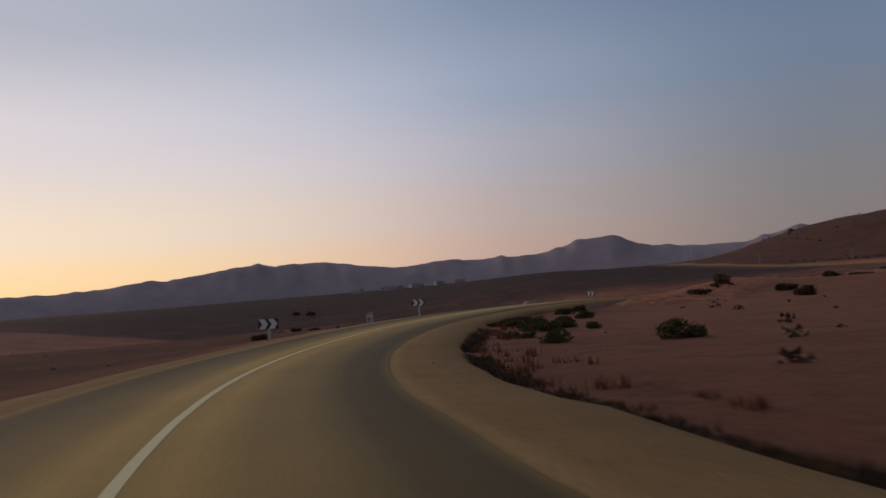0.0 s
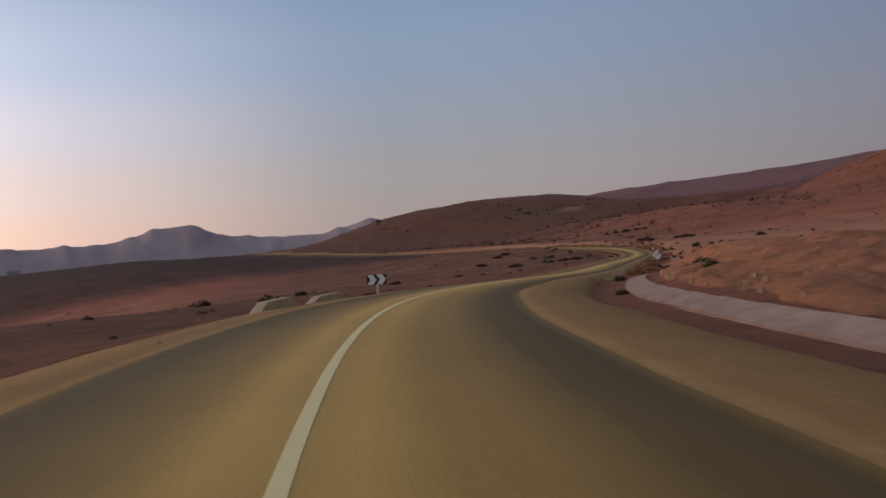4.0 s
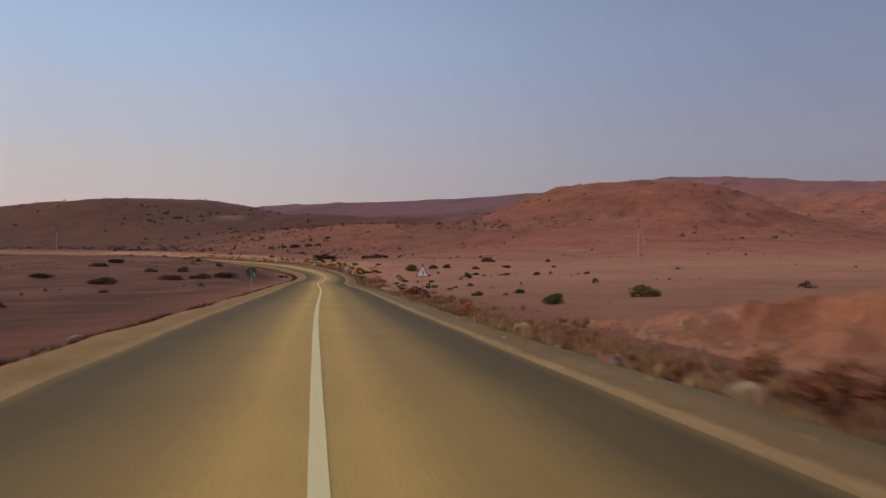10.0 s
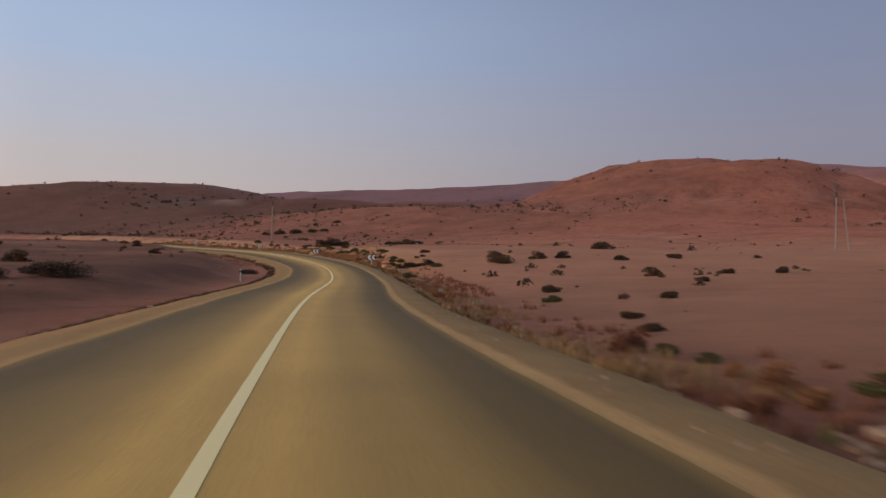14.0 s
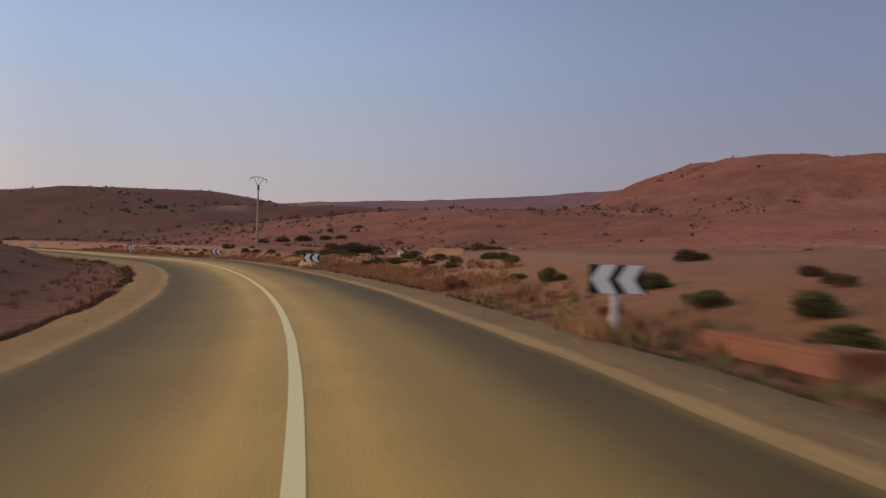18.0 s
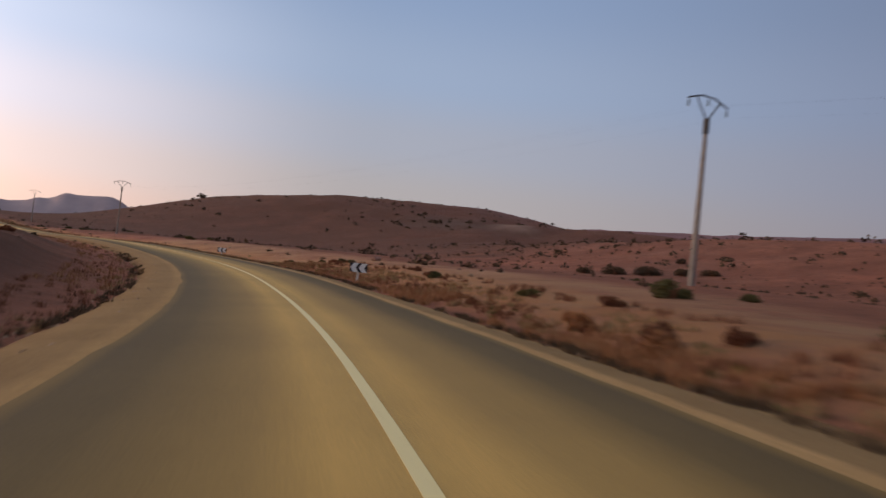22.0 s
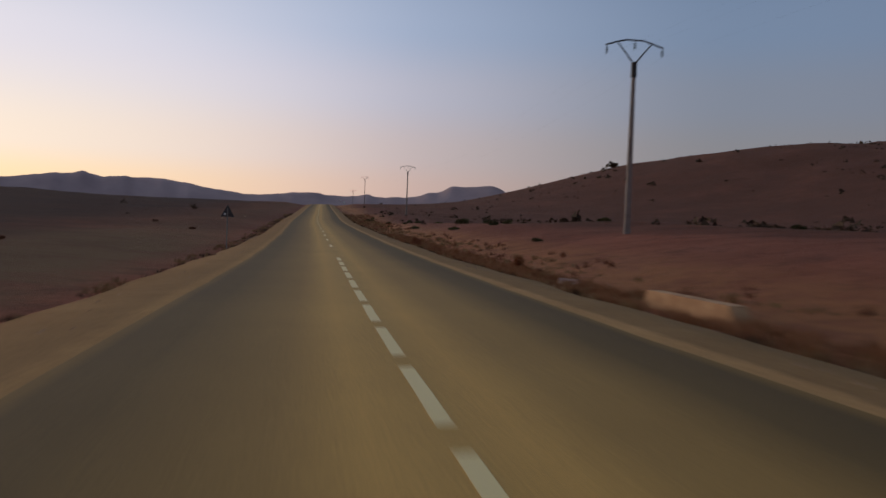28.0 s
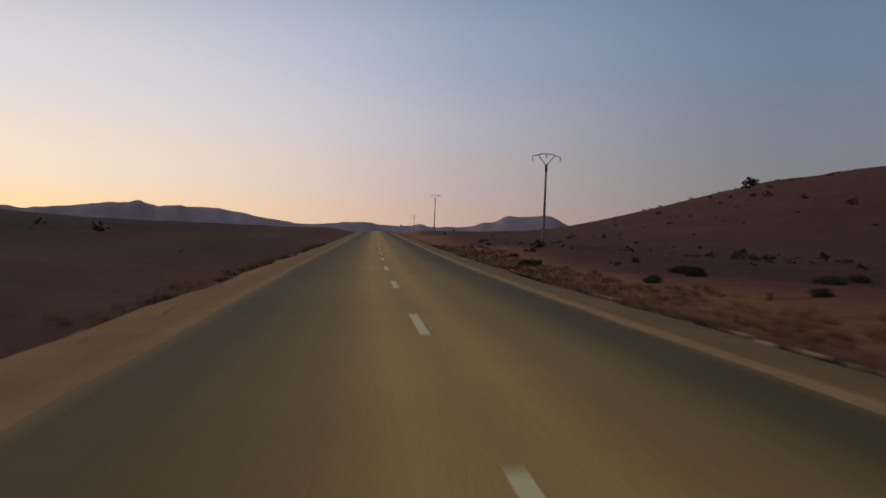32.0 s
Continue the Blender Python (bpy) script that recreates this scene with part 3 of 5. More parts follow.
def terrain(x, y):
    """Height of the ground sheet."""
    shape = np.shape(x)
    x, y = np.asarray(x, float).ravel(), np.asarray(y, float).ravel()
    num, den = np.zeros_like(x), np.zeros_like(x)
    for a, b, c in LINE:
        w = 1 / ((x - a) ** 2 + (y - b) ** 2 + 200.0) ** 1.5
        num += w * c
        den += w
    z = num / den
    for cx, cy, h, rx, ry, rot, p in HILLS:
        c, s = math.cos(rot), math.sin(rot)
        u, v = ((x - cx) * c + (y - cy) * s) / rx, (-(x - cx) * s + (y - cy) * c) / ry
        z += h * np.exp(-((u * u + v * v) ** (p / 2)))
    s, off, rz = beside(x, y)
    a = np.abs(off)
    far = smooth(a, 40, 300)
    z += 0.16 * vnoise(x, y, 7, 1) * smooth(a, 8, 20) + 0.35 * vnoise(x, y, 24, 2) * smooth(a, 12, 40)
    z += far * (1.6 * vnoise(x, y, 60, 3) + 0.8 * vnoise(x, y, 31, 4)) * np.clip(0.25 + (z + 6) / 30, 0.15, 1.3)
    # eroded gullies run down the hillsides
    z -= far * np.clip((z - 4) / 16, 0, 1.2) * ((1 - np.abs(vnoise(x + 9 * vnoise(x, y, 40, 8), y, 34, 5))) ** 5 * 3.0 + (1 - np.abs(vnoise(x + 5 * vnoise(x, y, 19, 14), y, 15, 15))) ** 5 * 1.1)
    z += bank(s, off, x, y) * 0.93
    # a low swell inside the left bend
    lift = smooth(s, road_s(128, 206), road_s(160, 239)) * (1 - smooth(s, road_s(236, 392), road_s(239, 440))) * smooth(-off, 7.5, 13) * (1 - smooth(-off, 45, 100))
    z = z * (1 - lift) + lift * np.maximum(z, rz + 0.75 + 0.5 * smooth(s, 400, 450) + 0.3 * vnoise(x, y, 17, 16))
    # down to the foot of the road's bank
    near = 1 - smooth(a, 6.5, 15)
    z = z * (1 - near) + near * (rz - 0.42 + 0.22 * level_verge(s, off) - 0.14 * smooth(s, 500, 530) * (1 - smooth(s, 545, 575)) * (off > 0))
    # the foot of the cut slopes up behind the drain
    z += 0.34 * smooth(s, 92, 104) * (1 - smooth(s, 150, 165)) * smooth(off, 7.6, 9.2) * (1 - smooth(off, 13, 19))
    # a terrace outside the left bend
    shelf = smooth(s, road_s(166, 245), road_s(184, 266)) * (1 - smooth(s, road_s(235, 535), road_s(232, 600))) * smooth(off + 0.8 * narrowing(s), 5.5, 6.3) * (1 - smooth(off, 55, 130))
    z = z * (1 - shelf) + shelf * np.maximum(z, rz + np.interp(off + 0.8 * narrowing(s), [5.6, 6.6, 8.0, 11.0, 16.0, 26.0], [-0.24, -0.1, 0.14, 0.7, 1.15, 1.75]) - 0.62 * smooth(s, 495, 525) * (1 - smooth(off, 9, 18)) + 0.12 * vnoise(x, y, 9, 18) * smooth(off, 6.5, 9))
    # a hollow behind the terrace
    z -= 1.2 * np.exp(-(((x - 248) / 15) ** 2 + ((y - 328) / 15) ** 2)) + 0.6 * np.exp(-(((x - 229) / 13) ** 2 + ((y - 306) / 13) ** 2)) * smooth(off, 9, 12)
    return z.reshape(shape)


def ground_z(x, y):
    return float(terrain(np.array([x]), np.array([y]))[0])


# ---- ground: one sheet to the horizon ----
def ticks(lo, hi, stepping, far_lo, far_hi):
    mids = list(np.arange(lo, hi + 0.1, stepping))
    a, d, left = lo, stepping, []
    while a > far_lo:
        d *= 1.07
        a -= d
        left.append(a)
    b, d, right = hi, stepping, []
    while b < far_hi:
        d *= 1.07
        b += d
        right.append(b)
    return np.array(left[::-1] + mids + right)


gx, gy = ticks(-30, 300, 1.7, -4300, 4600), ticks(-30, 690, 1.9, -2500, 4700)
mx, my = np.meshgrid(gx, gy)
gz = terrain(mx, my)
dist = np.hypot(mx - 170, my - 350)
gz = gz * (1 - smooth(dist, 2200, 4000)) - 6 * smooth(dist, 2200, 4000)
# the sheet dips under the finer mesh of the cut bank
dip_s, dip_o, _ = beside(mx.ravel(), my.ravel())
gz -= (0.7 * smooth(dip_s, 100, 106) * (1 - smooth(dip_s, 202, 208)) * smooth(dip_o, 10.6, 11.8) * (1 - smooth(dip_o, 14.6, 16.0))).reshape(gz.shape)
nx, ny = len(gx), len(gy)
idx = np.arange(nx * ny).reshape(ny, nx)
quads = np.stack([idx[:-1, :-1], idx[:-1, 1:], idx[1:, 1:], idx[1:, :-1]], -1).reshape(-1, 4)
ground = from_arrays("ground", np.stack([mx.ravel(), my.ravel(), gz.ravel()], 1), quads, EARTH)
soil_s, soil_o, _ = beside(mx.ravel(), my.ravel())
for soil, amount in (
    ("sand", smooth(soil_s, 358, 358 + 25) * (1 - smooth(soil_s, 595 - 30, 595)) * smooth(soil_o, 6, 8.5) * (1 - smooth(soil_o, 15, 20))),
    ("verge", smooth(soil_s, 358 - 30, 358) * smooth(soil_o, 5.5, 7.0) * (1 - smooth(soil_o, 9.5, 14))),
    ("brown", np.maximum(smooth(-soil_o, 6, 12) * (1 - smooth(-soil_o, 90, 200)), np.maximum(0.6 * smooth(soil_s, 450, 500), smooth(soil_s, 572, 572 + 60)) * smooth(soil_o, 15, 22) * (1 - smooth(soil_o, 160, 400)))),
    ("pale", (0.3 + 0.7 * smooth(soil_s, 135, 180)) * smooth(soil_o, 6, 13) * (1 - 0.9 * smooth(soil_s, 350, 440)) * (0.3 + 0.7 * (1 - smooth(soil_o, 110, 260))) * (1 - smooth(soil_o, 420, 600))),
    ("marl", np.exp(-(((mx.ravel() - 447) / 26) ** 2 + ((my.ravel() - 694) / 30) ** 2) ** 2)),
    ("scar", np.exp(-(((mx.ravel() - 470) / 6) ** 2 + ((my.ravel() - 674) / 14) ** 2))),
    ("slope_shade", smooth(soil_s, 540, 600) * smooth(-soil_o - 9 * (smooth(soil_s, 615, 680) - 1), 15, 38) * (1 - smooth(-soil_o, 400, 700))),
    ("olive", smooth(soil_s, 572 - 20, 572 + 30) * (1 - 0.8 * smooth(soil_s, 615, 680)) * smooth(-soil_o, 6, 9) * (1 - smooth(-soil_o, 14, 24))),
):
    a = ground.data.attributes.new(soil, "FLOAT", "POINT")
    a.data.foreach_set("value", amount.astype(np.float32))
tagged(ground, "dry red desert earth with gravel and eroded hillsides", "ground", kind="structure")

# far mountains, blue with distance
CREST = [(-80, 1.3), (-60, 1.5), (-44, 1.6), (-34, 1.5), (-28, 1.5), (-25, 1.72), (-22.5, 1.97), (-20.8, 1.94), (-18.5, 2.22), (-16.6, 2.52), (-15.2, 2.77), (-14, 2.52), (-12.5, 2.55), (-10.5, 2.65), (-8.3, 2.27), (-5.5, 1.87), (-3.4, 1.92), (-1.2, 2.1), (2, 2.03), (5, 2.05), (6.4, 2.35), (8.2, 2.8), (9.6, 2.92), (10.8, 2.96), (11.6, 2.6), (13, 2.1), (17.5, 1.75), (19.2, 1.72), (21.3, 2.2), (22.8, 2.62), (24.6, 2.55), (27, 2.2), (33, 2.1), (55, 2.2), (95, 1.8)]
az = np.radians(np.arange(-80, 96, 0.2))
depth = np.linspace(0, 1, 12)
crest = np.interp(np.degrees(az), [a for a, _ in CREST], [e for _, e in CREST])
for _ in range(3):
    crest[1:-1] = (crest[:-2] + 2 * crest[1:-1] + crest[2:]) / 4
crest += 0.035 * vnoise(np.degrees(az), 0 * az, 0.9, 11) + 0.02 * vnoise(np.degrees(az), 0 * az, 0.35, 12)
mv = []
for k, u in enumerate(depth):
    r = 4050 + 620 * u
    body_h = math.sin(min(u / 0.72, 1.0) * math.pi / 2) if u <= 0.72 else 1 - 0.5 * (u - 0.72) / 0.28
    hz = np.tan(np.radians(crest)) * 4500 * body_h
    fold = 1 + 0.07 * vnoise(np.degrees(az) * 1.0, np.full(len(az), u * 3.0), 0.8, 13) * (0.2 + (u < 0.7))
    mv.append(np.stack([150 + r * np.sin(az), 320 + r * np.cos(az), -8 + hz * np.where(u == depth[8], 1.0, fold if u < 0.7 else 1.0)], 1))
mv = np.concatenate(mv)
na = len(az)
mi = np.arange(len(mv)).reshape(len(depth), na)
mq = np.stack([mi[:-1, :-1], mi[:-1, 1:], mi[1:, 1:], mi[1:, :-1]], -1).reshape(-1, 4)
mountains = from_arrays("backdrop_mountains", mv, mq, MOUNTAIN)
tagged(mountains, "distant blue-grey mountain range on the horizon", "mountains", kind="structure")


# ---- the road ----
def ribbon(name, offsets, drops, material, s0=0.0, s1=None, wobble=None):
    s1 = LENGTH - 3 if s1 is None else s1
    ss = np.arange(s0, s1, 1.5)
    rows = []
    for o, d in zip(offsets, drops):
        oo = np.full(len(ss), o, float)
        if wobble and o in wobble:
            oo += wobble[o] * (vnoise(ss, ss * 0, 4.0, 21 + int(o * 3)) + 0.6 * vnoise(ss, ss * 0, 1.7, 31 + int(o * 3)))
        if abs(o) > 5 and name != "road":  # the shoulders are broader through the first bend
            oo += math.copysign(0.42, o) * (1 - smooth(ss, 140, 180))
            oo -= 0.45 * narrowing(ss) * (o > 0)
            oo -= 0.5 * smooth(ss, 535, 560) * (1 - smooth(ss, 600, 645)) * (o < 0)
        px, py, pz = (np.interp(ss, S, ROAD[:, k]) for k in range(3))
        rx, ry = (np.interp(ss, S, RIGHT[:, k]) for k in range(2))
        rows.append(np.stack([px + rx * oo, py + ry * oo, pz + d * (1 - 0.45 * level_verge(ss, oo) * (abs(o) > 5.2)) + cant(ss, oo)], 1))
    n = len(ss)
    v = np.stack(rows, 1).reshape(-1, 3)
    k = len(offsets)
    ii = np.arange(n * k).reshape(n, k)
    f = np.stack([ii[:-1, :-1], ii[:-1, 1:], ii[1:, 1:], ii[1:, :-1]], -1).reshape(-1, 4)
    ob = from_arrays(name, v, f, material)
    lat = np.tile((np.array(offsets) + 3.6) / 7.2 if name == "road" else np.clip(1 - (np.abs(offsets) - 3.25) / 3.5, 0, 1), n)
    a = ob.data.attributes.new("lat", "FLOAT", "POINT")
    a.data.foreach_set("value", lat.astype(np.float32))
    return ob


HALF = 3.5
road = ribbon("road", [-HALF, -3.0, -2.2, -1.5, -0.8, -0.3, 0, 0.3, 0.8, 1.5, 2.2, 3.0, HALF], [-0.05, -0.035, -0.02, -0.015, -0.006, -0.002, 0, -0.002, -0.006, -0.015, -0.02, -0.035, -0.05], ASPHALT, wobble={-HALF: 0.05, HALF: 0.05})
tagged(road, "two-lane asphalt road winding through the desert, coloured as if headlit", "road", kind="structure")
for sign, name in ((-1, "shoulder_left"), (1, "shoulder_right")):
    outs = [3.25, 3.7, 4.4, 5.1, 5.5, 6.4, 7.6]
    downs = [-0.075, -0.06, -0.09, -0.15, -0.42, -0.58, -0.85]
    if sign < 0:
        outs, downs = [-o for o in outs[::-1]], downs[::-1]
    edges = {sign * 4.4: 0.06, sign * 5.1: 0.13, sign * 5.5: 0.16, sign * 6.4: 0.3}
    split = road_s(30, 98)
    if sign < 0:
        pieces = [(name, SHOULDER, 0.0, None)]
    else:
        pieces = [(name, SHOULDER, 0.0, split + 1.4), (name + "_straight", GREY_SHOULDER, split, None)]
    for title, mat, s0, s1 in pieces:
        ob = ribbon(title, outs, downs, mat, s0, s1, wobble=edges)
        tagged(ob, "sandy gravel shoulder along the asphalt's edge", "road shoulder", kind="structure")


def strip(name, s0, s1, width, lift, material, off=0.0, parent=None):
    n = max(2, int((s1 - s0) / 1.0) + 1)
    bm = bmesh.new()
    last = None
    for s in np.linspace(s0, s1, n):
        jig = 0.005 * float(vnoise(np.array([s]), np.array([0.0]), 0.9, 41)[0])
        row = []
        for o, drop in ((-width / 2 + jig, -0.004), (-width / 2 + jig, 0.0), (width / 2 + jig, 0.0), (width / 2 + jig, -0.004)):
            x, y, z = road_at(s, off + o)
            row.append(bm.verts.new((x, y, z + lift + drop)))
        if last:
            for i in range(3):
                bm.faces.new((last[i], last[i + 1], row[i + 1], row[i]))
        last = row
    return part(name, bm, material, parent)


# patches of old tar
for px, py, ln, wd in ((108.5, 185.7, 0.45, 0.13), (201.4, 297.0, 0.6, 0.3), (209.7, 303.4, 0.6, 0.55)):
    s, o = (float(v[0]) for v in beside([px], [py])[:2])
    bm = bmesh.new()
    rim = []
    for k in range(14):
        a = k * math.tau / 14
        wob = 1 + 0.25 * math.sin(3 * a + s) + 0.12 * math.sin(5 * a + o)
        x, y, z = road_at(s + math.cos(a) * ln * wob, o + math.sin(a) * wd * wob)
        rim.append(bm.verts.new((x, y, z - 0.012 * abs(o) + 0.004)))
    bm.faces.new(rim)
    part("tar_patch", bm, TAR, road, "dark stain of old tar")


# middle line: unbroken through the bends, then short gaps, then long gaps on the far straight
end_solid, end_close = road_s(237.6, 394) - 9.5, road_s(235.5, 503.6)
a = 0.5
while a < end_solid:
    b = min(a + 24.0, end_solid)
    strip("centre_line", a, b, 0.145, 0.005, PAINT, parent=road)
    a = b
close0 = road_s(236.4, 475.5) - 1.5
k0 = math.ceil((end_solid + 0.4 - close0) / 3.16)
s = close0 + k0 * 3.16
while s + 2.4 < end_close + 0.5:
    strip("line_dash", s, s + 2.42, 0.145, 0.005, PAINT, parent=road)
    s += 3.16
s = road_s(231.7, 571.0) - 0.6 - 9.68 * 6
while s < LENGTH - 60:
    strip("line_dash", s, s + 2.95, 0.145, 0.005, PAINT, parent=road)
    s += 9.68

rng = random.Random(7)


def stand(x, y, yaw=0.0, sink=0.0):
    return pose(x, y, ground_z(x, y) - sink, 0, 0, yaw)


def facing_from(x, y, back=16.0):
    """The turn that lets a sign's face look back along the road to the driver."""
    return road_yaw(max(road_s(x, y) - back, 0.0))


# ---- power line along the plain ----
def power_pole(x, y, neck_z, strut=False):
    zb = ground_z(x, y)
    h = neck_z - zb
    ob = base("power_pole", "tapered concrete power pole with steel V-shaped crossarm", "power pole", "power poles of one line", pose(x, y, zb, 0, 0, 2))
    bm = bmesh.new()
    box(bm, 0, 0, h / 2 - 0.3, 0.34, 0.28, h + 0.6, 0.02, 0.55)
    part("shaft", bm, POLE, ob)
    bm = bmesh.new()
    box(bm, 0, 0, h - 0.35, 0.27, 0.25, 0.9, 0.015)
    part("pole_cap", bm, DARK_STEEL, ob, "dark steel head bracket")
    for sx in (-1, 1):
        bm = bmesh.new()
        rod(bm, (0.08 * sx, 0, h + 0.05), (1.05 * sx, 0, h + 1.22), 0.05, 0.04, 8)
        part("arm_brace", bm, DARK_STEEL, ob)
    bm = bmesh.new()
    pts = [(-1.75, h + 1.0), (-1.05, h + 1.22), (-0.5, h + 1.36), (0.5, h + 1.36), (1.05, h + 1.22), (1.75, h + 1.0)]
    for (x0, z0), (x1, z1) in zip(pts, pts[1:]):
        rod(bm, (x0, 0, z0), (x1, 0, z1), 0.05, 0.05, 8)
    crossarm = part("crossarm", bm, DARK_STEEL, ob, "arched steel crossarm")
    for ix, iz in ((-1.68, h + 1.0), (0.0, h + 1.34), (1.68, h + 1.0)):
        bm = bmesh.new()
        for k in range(3):
            bmesh.ops.create_cone(bm, cap_ends=True, segments=10, radius1=0.085, radius2=0.04, depth=0.08, matrix=Matrix.Translation((ix, 0, iz - 0.16 - 0.12 * k)))
        rod(bm, (ix, 0, iz), (ix, 0, iz - 0.55), 0.018, 0.018, 6)
        part("insulator", bm, PORCELAIN, crossarm, "string of glazed insulators")
    if strut:
        bm = bmesh.new()
        rod(bm, (0.3, -2.0, -0.4), (0.1, -1.0, h - 1.2), 0.12, 0.08, 8)
        part("strut", bm, POLE, ob, "leaning concrete strut")
    return [(x + a, y, zb + z - 0.55) for a, z in ((-1.68, h + 1.0), (0.0, h + 1.34), (1.68, h + 1.0))]


hooks = []
for px, py, pz, st in ((262.8, 229.7, 5.7, True), (255.8, 362.1, 7.0, False), (252.5, 514.9, 8.4, False), (249.8, 658.5, 11.1, False), (243.6, 825.7, 18.0, False), (239.8, 985.0, 18.9, False)):
    hooks.append(power_pole(px, py, pz, st))
for a, b in zip(hooks, hooks[1:]):
    for p, q in zip(a, b):
        bm = bmesh.new()
        p, q = Vector(p), Vector(q)
        last = p
        for k in range(1, 17):
            u = k / 16
            here = p.lerp(q, u) - Vector((0, 0, 2.2 * 4 * u * (1 - u)))
            rod(bm, last, here, 0.001, 0.001, 4)
            last = here
        tagged(link("power_cable", bm, DARK_STEEL), "thin dark overhead power cable slung between poles", "power cable", "cables of one power line")


# ---- road signs ----
def chevron_sign(x, y, z, way):
    zb = ground_z(x, y)
    c = z - zb
    ob = base("chevron_sign", "black bend marker board with two white chevrons on a pale post", "road sign", "chevron boards through the bends", pose(x, y, zb, 0, 0, facing_from(x, y)))
    bm = bmesh.new()
    box(bm, 0, 0.02, c, 0.97, 0.03, 0.5, 0.012)
    board = part("board", bm, SIGN_BLACK, ob)
    for x0 in (-0.465, 0.0):
        bm = bmesh.new()
        shape = [(x0, 0.245), (x0 + 0.29, 0.245), (x0 + 0.46, 0.0), (x0 + 0.29, -0.245), (x0, -0.245), (x0 + 0.16, 0.0)]
        plate(bm, [(way * px, pz + c) for px, pz in shape], 0.006, -0.004)
        part("chevron", bm, SIGN_WHITE, board, "white reflective chevron")
    bm = bmesh.new()
    box(bm, 0, 0.1, (c + 0.1) / 2 - 0.2, 0.12, 0.1, c + 0.5, 0.012)
    part("post", bm, LIMEWASH, ob, "whitewashed square post")
    return ob


for x, y, z, way in ((-8.8, 41.3, -1.15, 1), (-2.1, 65.0, -1.0, 1), (16.44, 94.46, -1.85, 1), (185.6, 259.3, -5.5, -1), (206.9, 291.9, -5.0, -1), (225.2, 328.6, -4.3, -1), (238.6, 370.0, -3.6, -1), (246.7, 421.4, -3.08, -1)):
    chevron_sign(x, y, z, way)


def disc(r, cx=0.0, cz=0.0, n=36):
    return [(cx + r * math.cos(k * math.tau / n), cz + r * math.sin(k * math.tau / n)) for k in range(n)]


def sign_post(ob, top, r=0.035):
    bm = bmesh.new()
    rod(bm, (0, 0.06, -0.3), (0, 0.06, top), r, r, 10)
    part("post", bm, STEEL, ob, "galvanised steel post")


def lettering(text, size, x, z, y, material, parent):
    cu = bpy.data.curves.new("lettering", "FONT")
    cu.body, cu.size, cu.align_x, cu.align_y, cu.extrude = text, size, "CENTER", "CENTER", 0.002
    ob = new("lettering", cu)
    cu.materials.append(material)
    ob.parent = parent
    ob.matrix_basis = pose(x, y, z, 90, 0, 0)
    return ob


def end_limit_sign(x, y, z):
    zb = ground_z(x, y)
    c = z - zb
    ob = base("speed_sign", "round white end of 60 limit sign with black diagonal", "road sign", "", pose(x, y, zb, 0, 0, facing_from(x, y)))
    bm = bmesh.new()
    plate(bm, disc(0.45, 0, c), 0.02, 0.0)
    face = part("disc", bm, SIGN_WHITE, ob)
    bm = bmesh.new()
    plate(bm, disc(0.46, 0, c), 0.012, 0.022)
    part("back_plate", bm, SIGN_BACK, ob, "grey metal back")
    for sgn in (-1, 1):
        bm = bmesh.new()
        d, n = Vector((0.72, 0.69)).normalized(), Vector((-0.69, 0.72)).normalized()
        pts = []
        for u, v in ((0.24, -0.075), (0.44, -0.075), (0.44, 0.075), (0.24, 0.075)):
            q = d * u * sgn + n * v
            pts.append((q.x, q.y + c))
        plate(bm, pts, 0.004, -0.005)
        part("diagonal_band", bm, SIGN_BLACK, face, "black diagonal band")
    lettering("60", 0.36, 0, c, -0.004, SIGN_GREY, face)
    sign_post(ob, c + 0.2)
    return ob


end_limit_sign(64.6, 126.8, -3.1)


def triangle(r, c):
    return [(-0.866 * r, c - 0.5 * r), (0.866 * r, c - 0.5 * r), (0, c + r)]


def bend_sign(x, y, z, turned=False, label="triangular red-edged warning sign for a sharp bend", k=1.0):
    zb = ground_z(x, y)
    c = z - zb
    ob = base("warning_sign", label, "road sign", "triangular warning signs", pose(x, y, zb, 0, 0, facing_from(x, y) + (180 if turned else 0)))
    bm = bmesh.new()
    plate(bm, triangle(0.62 * k, c), 0.02, 0.01)
    part("back_plate", bm, SIGN_BACK, ob, "grey metal back")
    bm = bmesh.new()
    plate(bm, triangle(0.61 * k, c), 0.006, 0.002)
    border = part("border", bm, SIGN_RED, ob, "red border")
    bm = bmesh.new()
    plate(bm, triangle(0.47 * k, c), 0.006, -0.005)
    part("field", bm, SIGN_WHITE, border, "white field")
    bm = bmesh.new()
    centre = [(0.07, -0.17), (0.075, -0.05), (0.05, 0.07), (-0.02, 0.16), (-0.09, 0.2)]
    wide = 0.035
    left = [((px - wide) * k, pz * k + c) for px, pz in centre]
    right = [((px + wide) * k, (pz + 0.012) * k + c) for px, pz in centre]
    plate(bm, right + left[::-1], 0.004, -0.011)
    part("bend_symbol", bm, SIGN_BLACK, border, "black bend arrow")
    if turned:
        bm = bmesh.new()
        box(bm, (0.2 if k < 1 else -0.24) * k, 0.036, c - 0.1 * k, 0.13, 0.01, 0.11, 0.004)
        part("reflector", bm, SIGN_WHITE, ob, "small white sticker on the back")
    sign_post(ob, c + 0.35 * k)
    return ob


bend_sign(108.7, 174.3, -4.1)
bend_sign(66.2, 150.0, -3.12, True, "triangular warning sign seen from its dark back")
bend_sign(229.7, 515.3, -1.17, True, "small triangular warning sign seen from its dark back", 0.72)


